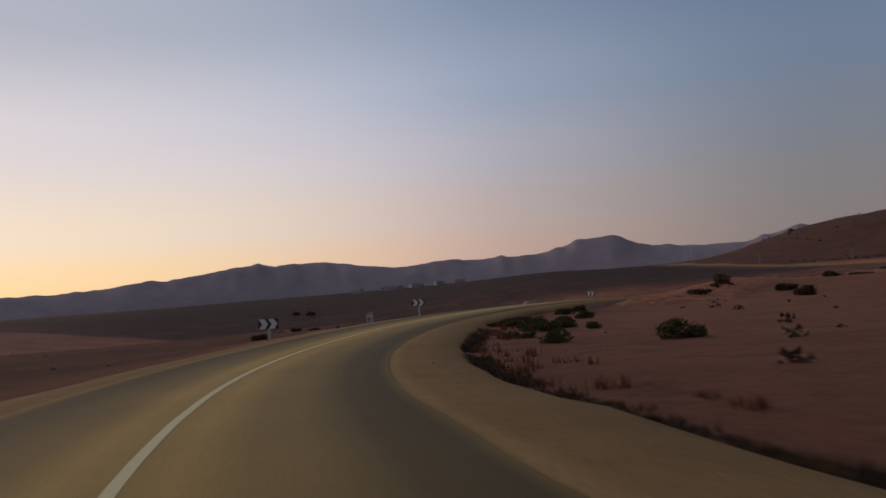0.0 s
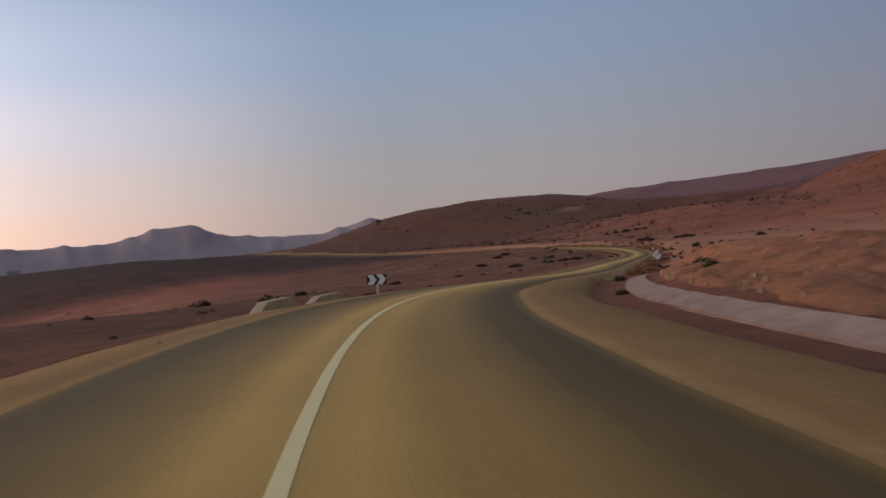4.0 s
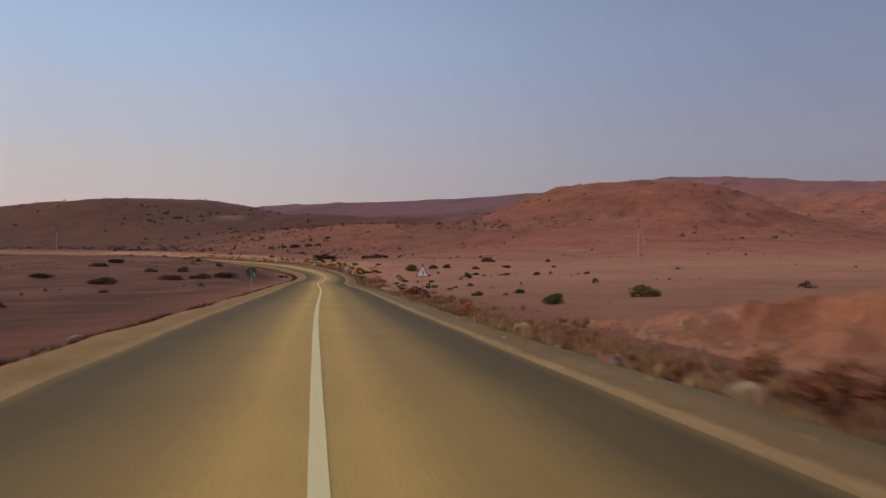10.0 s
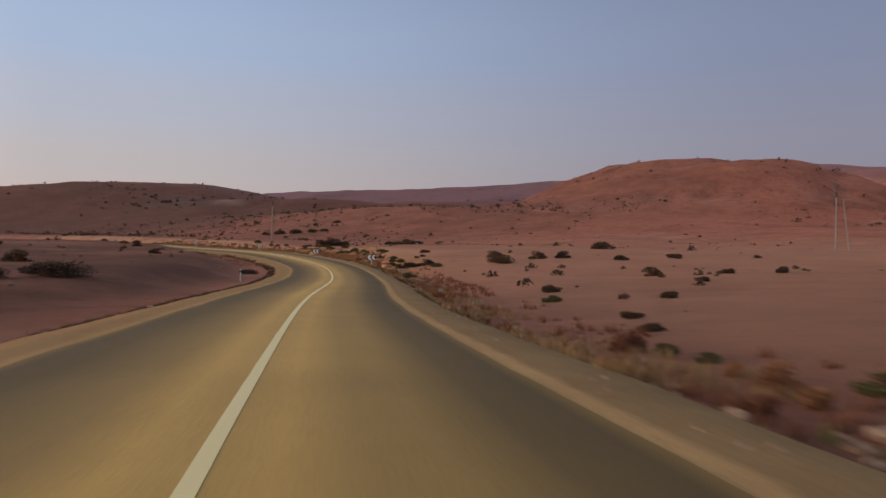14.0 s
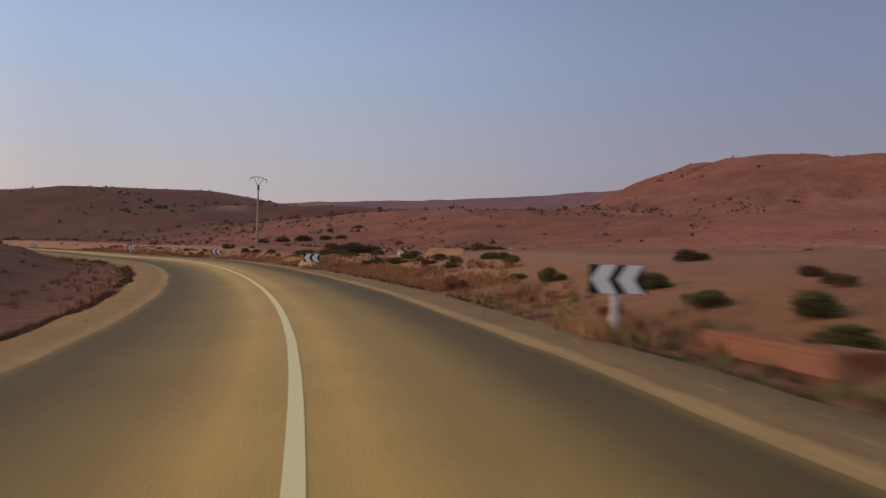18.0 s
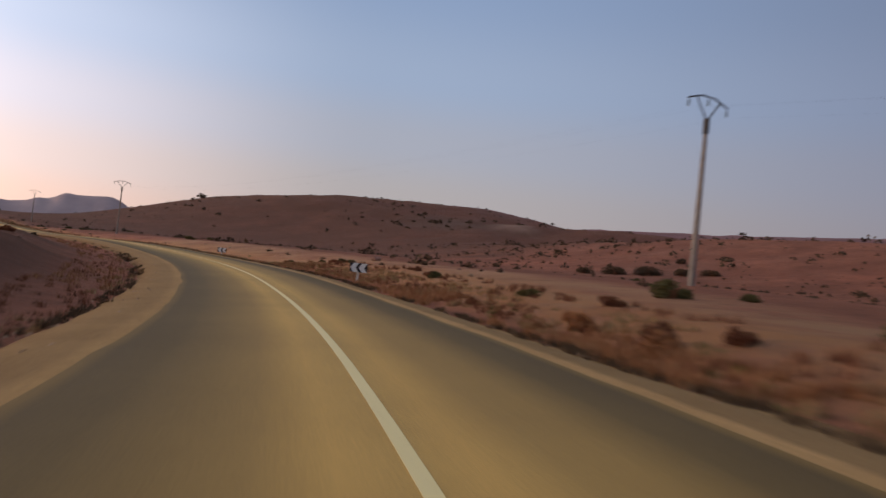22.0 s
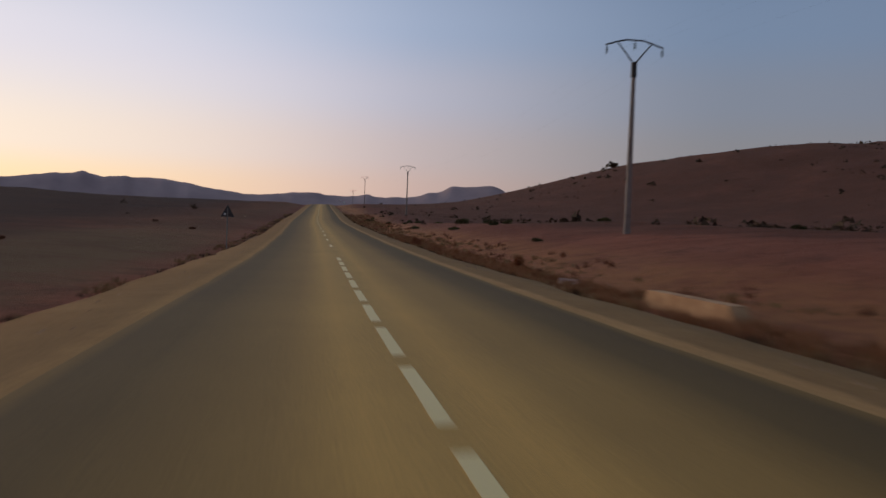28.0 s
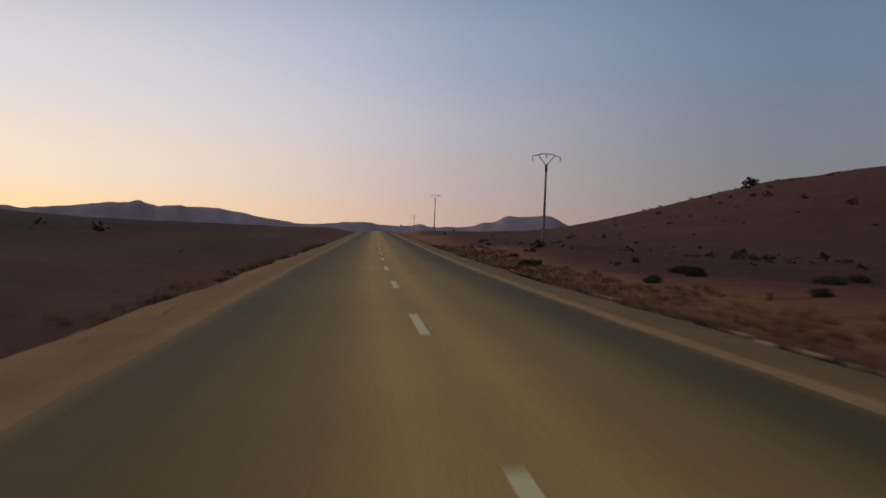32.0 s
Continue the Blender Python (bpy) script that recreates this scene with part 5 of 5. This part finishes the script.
tree(368.0, 877.0, 4.6)
tree(-92.0, 571.0, 5.0, "lone dark tree far off on the plain")
tree(-104.0, 583.0, 4.2, "lone dark tree far off on the plain")


def stuff(name, verts, faces, material, label, category):
    ob = from_arrays(name, np.array(verts, np.float32), np.array(faces, np.int32), material, False)
    return tagged(ob, label, category, kind="stuff")


# scrub that dots the plain and the hillsides, thicker in hollows and on the rims
r2 = np.random.RandomState(5)
N = 80000
hx, hy = r2.uniform(-80, 780, N), r2.uniform(-20, 1080, N)
hs, ho, _ = beside(hx, hy)
patch = vnoise(hx, hy, 45, 61) + 0.6 * vnoise(hx, hy, 13, 62)
keep = (np.abs(ho) > 11) & (r2.uniform(0, 1, N) < np.clip(0.03 + patch * 0.2, 0.02, 0.6))
keep &= ~((hx < 222) & (hy > 420) & (r2.uniform(0, 1, N) < 0.75))
hx, hy = hx[keep][:9500], hy[keep][:9500]
for mx_, my_, ra, rb, n in ((488, 852, 164, 174, 80), (597, 626, 163, 77, 25)):
    a, q = r2.uniform(0, math.tau, n), r2.uniform(0.5, 1.0, n)
    hx, hy = np.concatenate([hx, mx_ + ra * q * np.cos(a)]), np.concatenate([hy, my_ + rb * q * np.sin(a)])
# scrubby bands on the plain outside the left bend
wx, wy = r2.uniform(258, 430, 9000), r2.uniform(330, 640, 9000)
_s, wo, _z = beside(wx, wy)
thick_here = (wo > 19) & (r2.uniform(0, 1, 9000) < np.clip(0.12 + 0.5 * (vnoise(wx, wy, 26, 63) + 0.6 * vnoise(wx, wy, 8, 64)), 0.02, 0.8))
hx, hy = np.concatenate([wx[thick_here][:2200], hx]), np.concatenate([wy[thick_here][:2200], hy])
pv, pf = [], []
for x, y in zip(436 + r2.normal(0, 16, 34), 700 + r2.normal(0, 15, 34)):
    hx, hy = np.append(hx, x), np.append(hy, y)
hz = terrain(hx, hy)
big = len(hx) - 139
for k_, (x, y, z) in enumerate(zip(hx, hy, hz)):
    w = r2.uniform(0.9, 1.9) if k_ >= big else r2.choice([0.3, 0.45, 0.6, 0.8, 1.2, 1.9], p=[0.28, 0.27, 0.22, 0.13, 0.08, 0.02])
    far = math.hypot(x - 170, y - 300) > 220
    w *= (1.0 if x < 222 else 1.9) if far else 1.0
    n = 26 if k_ >= big else (14 if far else 34)
    fine_ = 0.72 if far else 0.55
    u = r2.uniform(0, 1, (n, 8))
    a, q = u[:, 0] * math.tau, u[:, 1] * 0.5 * w
    hh = u[:, 2] * 0.42 * w * (1 - (q / (0.6 * w)) ** 2)
    bx, by, b, l = x + np.cos(a) * q, y + np.sin(a) * q, u[:, 3] * math.tau, w * (0.14 + 0.12 * u[:, 4]) * fine_
    for k in range(n):
        i = len(pv)
        cb, sb = math.cos(b[k]) * l[k], math.sin(b[k]) * l[k]
        pv += [(bx[k] - cb, by[k] - sb, z + hh[k] - 0.05), (bx[k] + cb, by[k] + sb, z + hh[k] - 0.03), (bx[k] + (u[k, 5] * 2 - 1) * l[k], by[k] + (u[k, 6] * 2 - 1) * l[k], z + hh[k] + l[k] * 1.1)]
        pf.append((i, i + 1, i + 2))
stuff("hillside_scrub", pv, pf, DARK_LEAF, "dark low scrub dotting the red plain and hills", "scrub")


# dry brush along the verges
def brush(name, stretches, count, material, label, tall, seed):
    r = np.random.RandomState(seed)
    v, f = [], []
    for s0, s1, o0, o1, dens in stretches:
        n = int(count * dens)
        ss, oo = r.uniform(s0, s1, n), o0 + (o1 - o0) * r.uniform(0, 1, n) ** 1.4
        ok = vnoise(ss, oo, 4.0, seed + 1) + 0.5 * vnoise(ss, oo, 1.6, seed + 2) > -0.25
        ss, oo = ss[ok], oo[ok]
        xs, ys = np.empty(len(ss)), np.empty(len(ss))
        px, py = np.interp(ss, S, ROAD[:, 0]), np.interp(ss, S, ROAD[:, 1])
        qx, qy = np.interp(ss, S, RIGHT[:, 0]), np.interp(ss, S, RIGHT[:, 1])
        xs, ys = px + qx * oo, py + qy * oo
        rz = np.interp(ss, S, ROAD[:, 2]) + cant(ss, oo)
        zs = np.maximum(terrain(xs, ys), rz + np.interp(np.abs(oo), [5.1, 5.5, 6.4, 7.6, 9], [-0.15, -0.3, -0.5, -0.75, -2]))
        for x, y, z in zip(xs, ys, zs):
            h = tall * r.uniform(0.45, 1.25)
            for _ in range(15):
                a, lean = r.uniform(0, math.tau), r.uniform(0.15, 0.7) * h
                w = 0.014 + 0.014 * r.uniform()
                bx, by = x + r.normal(0, 0.09), y + r.normal(0, 0.09)
                tx_, ty_ = bx + math.cos(a) * lean, by + math.sin(a) * lean
                i = len(v)
                v += [(bx - math.sin(a) * w, by + math.cos(a) * w, z - 0.03), (bx + math.sin(a) * w, by - math.cos(a) * w, z - 0.03), (tx_, ty_, z + h * r.uniform(0.6, 1.0))]
                f.append((i, i + 1, i + 2))
    return stuff(name, v, f, material, label, "dry brush")


sA, sB, sC, sD, sE, sF, sG = (road_s(*p) for p in ((25, 97), (60, 133), (140, 219), (190, 275), (238, 402), (237, 470), (229, 650)))
brush("dry_roadside_grass", [(152, sB, 5.4, 8.5, 0.25), (sB, sC, 5.2, 8.0, 0.9), (sC, sD, 5.4, 8.0, 0.35), (sD, sE, 5.8, 9.0, 0.7), (sE, 560, 4.8, 6.4, 0.35), (560, sG, 5.5, 9.5, 1.1), (sD, sE, -6.6, -5.3, 0.1), (sF, sG, -6.8, -5.3, 0.15)], 2000, DRY, "dry straw-coloured grass and brush along the verge", 0.24, 71)
brush("brown_roadside_brush", [(152, sC, 5.8, 10.0, 0.65), (sC, sD, 6.0, 10.0, 0.5), (sD, sE, 6.0, 11.0, 0.8), (sE, 560, 4.9, 6.8, 0.5), (560, sG, 5.6, 10.5, 0.8), (sD, sE, -9.0, -5.6, 0.25), (0, 84, 6.2, 8.6, 0.2)], 1500, BROWN, "reddish brown dead brush along the verge", 0.28, 81)

brush("rusty_verge_grass", [(152, 262, 5.7, 7.4, 0.6), (372, 420, 5.6, 8.2, 0.7), (420, 470, 5.0, 7.2, 0.7), (470, 575, 4.9, 6.6, 0.3), (575, 655, 5.6, 7.6, 1.0), (470, 560, -9.0, -6.2, 0.22)], 1900, RUST, "rust-orange dead grass along the verge", 0.27, 111)
brush("ragged_verge_scrub", [(0, 84, 5.6, 6.5, 0.75), (0, sA, -6.5, -5.5, 0.5), (sB, sC, -5.9, -5.2, 0.25), (sC, sE, -5.9, -5.15, 0.5), (sE, sG, -6.4, -5.3, 0.22), (sC, 430, 5.3, 6.2, 0.25), (430, 570, 4.75, 5.2, 0.3), (570, sG, 5.3, 6.0, 0.15)], 2200, DARK_LEAF, "dark ragged scrub along the edge of the shoulder", 0.16, 91)

brush("olive_verge_tufts", [(road_s(165, 244), road_s(214, 316), 5.5, 7.4, 0.5), (sB, sC, 5.4, 7.0, 0.12), (road_s(218, 325), sE, 5.8, 7.8, 0.15), (sE, sG, 7.0, 9.5, 0.15)], 700, OLIVE, "olive-green grass tufts along the verge", 0.22, 101)

for x, y, tall in ((185.6, 259.3, 0.42), (206.9, 291.9, 0.34), (225.2, 328.6, 0.34), (238.6, 370.0, 0.34)):
    s = road_s(x, y)
    o = float(beside([x], [y])[1][0])
    brush("post_grass", [(s - 1.1, s + 0.9, o - 0.5, o + 0.7, 1.0)], 60, DRY, "dry grass tuft round the foot of a sign post", tall, int(x))


# the eroded face of the cut bank, finer than the sheet
bs_, bo_ = np.arange(92, 217, 0.2), np.arange(8.4, 19.5, 0.16)
ms, mo = np.meshgrid(bs_, bo_, indexing="ij")
bpx, bpy_ = np.interp(ms, S, ROAD[:, 0]) + np.interp(ms, S, RIGHT[:, 0]) * mo, np.interp(ms, S, ROAD[:, 1]) + np.interp(ms, S, RIGHT[:, 1]) * mo
torn = 0.5 + 0.5 * smooth(vnoise(ms, ms * 0, 12.0, 95) + 0.3 * vnoise(ms, ms * 0, 5.0, 96), -0.25, 0.3)
ribs = 1 - 2 * np.abs(vnoise(ms + 0.5 * vnoise(ms, mo, 1.4, 97), mo * 0.2, 2.1, 91))
gully = torn * (1.25 * ribs + 0.6 * (1 - 2 * np.abs(vnoise(ms, mo * 0.5, 0.95, 92)))) + 0.35 * vnoise(ms, mo, 1.5, 98)
# narrow rain-cut crevices in the torn stretches
crevice = 1 - smooth(np.abs(vnoise(ms + 0.4 * vnoise(ms, mo, 1.2, 99), mo * 0.12, 1.5, 90)), 0.0, 0.36)
gully -= 1.2 * smooth(torn, 0.4, 0.9) * crevice
even = bank(ms.ravel(), mo.ravel(), bpx.ravel(), bpy_.ravel()).reshape(ms.shape)
gully *= 0.35 + 0.65 * smooth(ms, 140, 162)
core = bank(ms.ravel(), (mo + gully).ravel(), bpx.ravel(), bpy_.ravel(), True).reshape(ms.shape)
fade = smooth(mo, 8.4, 9.6) * (1 - smooth(mo, 17.5, 19.4)) * smooth(ms, 94, 100) * (1 - smooth(ms, 209, 215))
lumps = 0.12 * vnoise(ms, mo, 2.6, 93) + 0.15 * vnoise(ms, mo, 0.9, 94) + 0.07 * vnoise(ms, mo, 0.42, 89)
bz = terrain(bpx, bpy_) + (core - 0.93 * even + 0.12 + lumps) * fade - 0.25 * (1 - fade)
bi = np.arange(bz.size).reshape(bz.shape)
cut = from_arrays("cut_bank", np.stack([bpx.ravel(), bpy_.ravel(), bz.ravel()], 1), np.stack([bi[:-1, :-1], bi[:-1, 1:], bi[1:, 1:], bi[1:, :-1]], -1).reshape(-1, 4), CRUMBLE, False)
tagged(cut, "eroded bank of crumbling red earth beside the road", "earth bank", kind="structure")


# stones
def rock_mesh(seed, material):
    r = random.Random(seed)
    bm = bmesh.new()
    bmesh.ops.create_icosphere(bm, subdivisions=2, radius=0.5)
    for v in bm.verts:
        k = 1 + 0.6 * noise.noise(v.co * 2.3 + Vector((seed * 3.1, 0, 0))) + 0.3 * noise.noise(v.co * 5 + Vector((0, seed, 0)))
        v.co = Vector((v.co.x * k, v.co.y * k * 0.85, v.co.z * k * 0.62))
    return bm


KIT = []
for k in range(6):
    pale_one = k < 3
    ob = link("rock", rock_mesh(k, None), PALE_ROCK if pale_one else ROCK)
    tagged(ob, "pale broken limestone block lying on the verge" if pale_one else "reddish weathered stone lying on bare earth", "rock", "stones along the road")
    KIT.append(ob)
used = set()


def rock(k, x, y, size):
    z = ground_z(x, y)
    s, o, rz = (v[0] for v in beside([x], [y]))
    z = max(z, rz + float(np.interp(abs(o), [3.2, 5.1, 5.5, 6.4, 7.6, 9], [-0.07, -0.15, -0.3, -0.5, -0.75, -3])))
    m = pose(x, y, z + size * 0.12, rng.uniform(-12, 12), rng.uniform(-12, 12), rng.uniform(0, 360)) @ Matrix.Scale(size, 4)
    if k in used:
        ob = KIT[k].copy()
        scene.collection.objects.link(ob)
    else:
        ob = KIT[k]
        used.add(k)
    ob.matrix_world = m


for _ in range(60):
    s = rng.uniform(road_s(112, 188), road_s(124, 201))
    x, y, _z = road_at(s, rng.uniform(5.3, 6.9))
    rock(rng.randrange(3), x, y, rng.choice([0.14, 0.2, 0.26, 0.34]))
for _ in range(14):
    x, y, _z = road_at(road_s(233, 531) + rng.uniform(-2.5, 2.5), -rng.uniform(5.2, 6.4))
    rock(rng.randrange(3), x, y, rng.choice([0.14, 0.2, 0.28]))
for _ in range(90):
    s = rng.uniform(20, LENGTH - 420)
    x, y, _z = road_at(s, rng.choice([-1, 1, 1]) * rng.uniform(5.2, 16))
    rock(rng.randrange(6), x, y, rng.choice([0.12, 0.16, 0.2, 0.26, 0.34]))
for x, y, sz in ((36.5, 100.0, 0.9), (39.0, 103.0, 0.6), (214.0, 356.0, 1.0), (216.5, 360.0, 0.8), (219.0, 366.0, 0.7), (254.0, 398.0, 0.9), (74.0, 141.0, 0.35), (83.0, 148.0, 0.4)):
    rock(3 + rng.randrange(3), x, y, sz)

# two bleached boulders beyond the outer verge of the left bend
for x, y, w, h in ((212.6, 289.7, 0.62, 0.6), (247.2, 305.8, 0.5, 0.42)):
    bm = rock_mesh(int(x), None)
    bmesh.ops.scale(bm, vec=(w, w * 0.9, h * 1.5), verts=bm.verts[:])
    ob = link("boulder", bm, PINK_ROCK)
    ob.matrix_world = pose(x, y, ground_z(x, y) + h * 0.3, 0, 0, 30)
    tagged(ob, "bleached pinkish boulder standing on bare earth", "boulder", "bleached boulders")

# a broken slab sunk into the verge
bm = bmesh.new()
bmesh.ops.create_grid(bm, x_segments=8, y_segments=4, size=0.5)
bmesh.ops.solidify(bm, geom=bm.faces[:], thickness=0.3)
for v in bm.verts:
    v.co = Vector((v.co.x * 1.1 + 0.08 * noise.noise(v.co * 4), v.co.y * 0.6 + 0.08 * noise.noise(v.co * 5), v.co.z * 0.9 + 0.05 * noise.noise(v.co * 3)))
slab = link("concrete_slab", bm, GREY_CONCRETE)
x, y, z = road_at(603.0, 7.02)
slab.matrix_world = pose(x, y, ground_z(x, y) + 0.1, 4, -8, road_yaw(603.0) + 70)
tagged(slab, "broken grey concrete slab half sunk in the verge", "concrete slab")

# low broken wall of a roadside drain before the left bend, and the ledge over its mouth
drain = base("drain_wall", "low broken pale concrete drain wall beside the sandy shoulder", "drain wall")
s = 326.0
while s < 351:
    ln = rng.uniform(1.5, 2.8)
    off = 7.2 + rng.uniform(-0.12, 0.12)
    x0, y0, z0 = road_at(s, off)
    x1, y1, z1 = road_at(s + ln, off + rng.uniform(-0.08, 0.08))
    top = ground_z((x0 + x1) / 2, (y0 + y1) / 2) + rng.uniform(0.01, 0.09)
    bm = bmesh.new()
    box(bm, 0, 0, 0, 0.55, ln, 0.5)
    for v in bm.verts:
        v.co.z += rng.uniform(-0.04, 0.04)
        v.co.x += rng.uniform(-0.05, 0.05)
    bmesh.ops.bevel(bm, geom=bm.edges[:], offset=0.05, segments=2, affect="EDGES")
    bmesh.ops.transform(bm, matrix=pose((x0 + x1) / 2, (y0 + y1) / 2, top - 0.25, 0, -8, road_yaw(s + ln / 2)), verts=bm.verts[:])
    part("slab", bm, GREY_CONCRETE, drain)
    s += ln + rng.choice([0.05, 0.08, 0.5])
ledge = base("drain_ledge", "orange earth-covered ledge over the drain's mouth", "culvert ledge")
x, y, z = road_at(356.6, 6.75)
bm = bmesh.new()
box(bm, 0, 0, 0, 0.9, 3.4, 0.4, 0.0, 0.9)
for v in bm.verts:
    v.co += Vector((rng.uniform(-0.08, 0.08), rng.uniform(-0.2, 0.2), rng.uniform(-0.03, 0.03)))
bmesh.ops.bevel(bm, geom=bm.edges[:], offset=0.07, segments=2, affect="EDGES")
bmesh.ops.transform(bm, matrix=pose(x, y, ground_z(x, y) + 0.02, 0, 0, road_yaw(356.6)), verts=bm.verts[:])
part("top", bm, CRUMBLE, ledge)

# broken concrete edge of the drain along the last straight
kerb = base("drain_kerb", "broken pale concrete drain edge beside the gravel shoulder", "kerb")
s = 598.0
while s < 800:
    ln = rng.uniform(1.6, 3.4)
    if rng.random() < 0.7:
        off = 5.95 + rng.uniform(-0.07, 0.07)
        x0, y0, z0 = road_at(s, off)
        x1, y1, z1 = road_at(s + ln, off + rng.uniform(-0.05, 0.05))
        bm = bmesh.new()
        box(bm, 0, 0, 0, 0.17, math.hypot(x1 - x0, y1 - y0), 0.4)
        for v in bm.verts:
            v.co.z += rng.uniform(-0.03, 0.03)
            v.co.x += rng.uniform(-0.03, 0.03)
        bmesh.ops.bevel(bm, geom=bm.edges[:], offset=0.03, segments=1, affect="EDGES")
        bmesh.ops.transform(bm, matrix=pose((x0 + x1) / 2, (y0 + y1) / 2, (z0 + z1) / 2 - 0.5, 0, 0, road_yaw(s + ln / 2)), verts=bm.verts[:])
        part("slab", bm, TAN_STONE, kerb)
    s += ln + 0.12

# gravel scattered on shoulders and bare ground
pv, pf = [], []
r3 = np.random.RandomState(9)
for s0 in r3.uniform(5, LENGTH - 430, 5200):
    o = r3.choice([-1, 1]) * (4.2 + abs(r3.normal(0, 2.6)))
    x, y, rz = road_at(s0, o)
    z = rz + float(np.interp(abs(o), [3.2, 4.4, 5.1, 5.5, 6.4, 7.6], [-0.07, -0.09, -0.15, -0.3, -0.48, -0.48]))
    if abs(o) > 6.4:
        z = max(z - 0.02, rz - 0.5)
    q = r3.uniform(0.02, 0.07)
    i = len(pv)
    a = r3.uniform(0, math.tau)
    for t in range(3):
        pv.append((x + q * math.cos(a + t * 2.1), y + q * math.sin(a + t * 2.1), z - 0.01))
    pv.append((x + r3.uniform(-q, q) * 0.4, y + r3.uniform(-q, q) * 0.4, z + q * r3.uniform(0.6, 1.1)))
    pf += [(i, i + 1, i + 3), (i + 1, i + 2, i + 3), (i + 2, i, i + 3)]
stuff("verge_gravel", pv, pf, PALE_ROCK, "loose pale gravel on the verges", "gravel")


# broken stones on the slope of the cut bank
pv, pf = [], []
for _ in range(900):
    s0, o = r3.uniform(92 + 4, 217 - 6), 8.9 + abs(r3.normal(0, 3.2))
    x, y, rz = road_at(s0, o)
    z = ground_z(x, y) + 0.1
    q = r3.choice([0.04, 0.06, 0.09, 0.15], p=[0.45, 0.35, 0.15, 0.05])
    i, a = len(pv), r3.uniform(0, math.tau)
    for t in range(4):
        k = q * r3.uniform(0.7, 1.2)
        pv.append((x + k * math.cos(a + t * 1.57), y + k * math.sin(a + t * 1.57), z - 0.1))
    for t in range(4):
        k = q * r3.uniform(0.4, 0.8)
        pv.append((x + k * math.cos(a + 0.3 + t * 1.57), y + k * math.sin(a + 0.3 + t * 1.57), z + q * r3.uniform(0.4, 1.0)))
    pf += [(i + t, i + (t + 1) % 4, i + 4 + (t + 1) % 4, i + 4 + t) for t in range(4)] + [(i + 4, i + 5, i + 6, i + 7)]
stuff("bank_scree", pv, pf, PALE_ROCK, "pale broken stones strewn over the red bank", "scree")


# far houses below the mountains
def house(x, y, w, d, h):
    ob = base("far_house", "small pale flat-roofed house far off on the plain", "house", "far houses", pose(x, y, ground_z(x, y), 0, 0, rng.uniform(-30, 30)))
    bm = bmesh.new()
    box(bm, 0, 0, h / 2 - 0.5, w, d, h + 1, 0.08)
    wall = part("wall", bm, HOUSE, ob)
    bm = bmesh.new()
    box(bm, 0, 0, h + 0.15, w + 0.3, d + 0.3, 0.3, 0.05)
    part("roof", bm, HOUSE, ob, "flat parapet roof")
    for k in (-0.28, 0.05):
        bm = bmesh.new()
        box(bm, w * k, -d / 2 - 0.02, h * 0.55, 0.9, 0.1, 1.1)
        part("window", bm, SIGN_BLACK, wall, "dark window")
    bm = bmesh.new()
    box(bm, w * 0.32, -d / 2 - 0.02, 1.0, 1.0, 0.1, 2.0)
    part("door", bm, DARK_STEEL, wall, "dark door")


for x, y, w in ((-60, 900, 14), (-48, 905, 9), (-30, 930, 16), (-5, 950, 10), (20, 990, 12), (-90, 880, 9)):
    house(x, y, w, 7, 4.2)
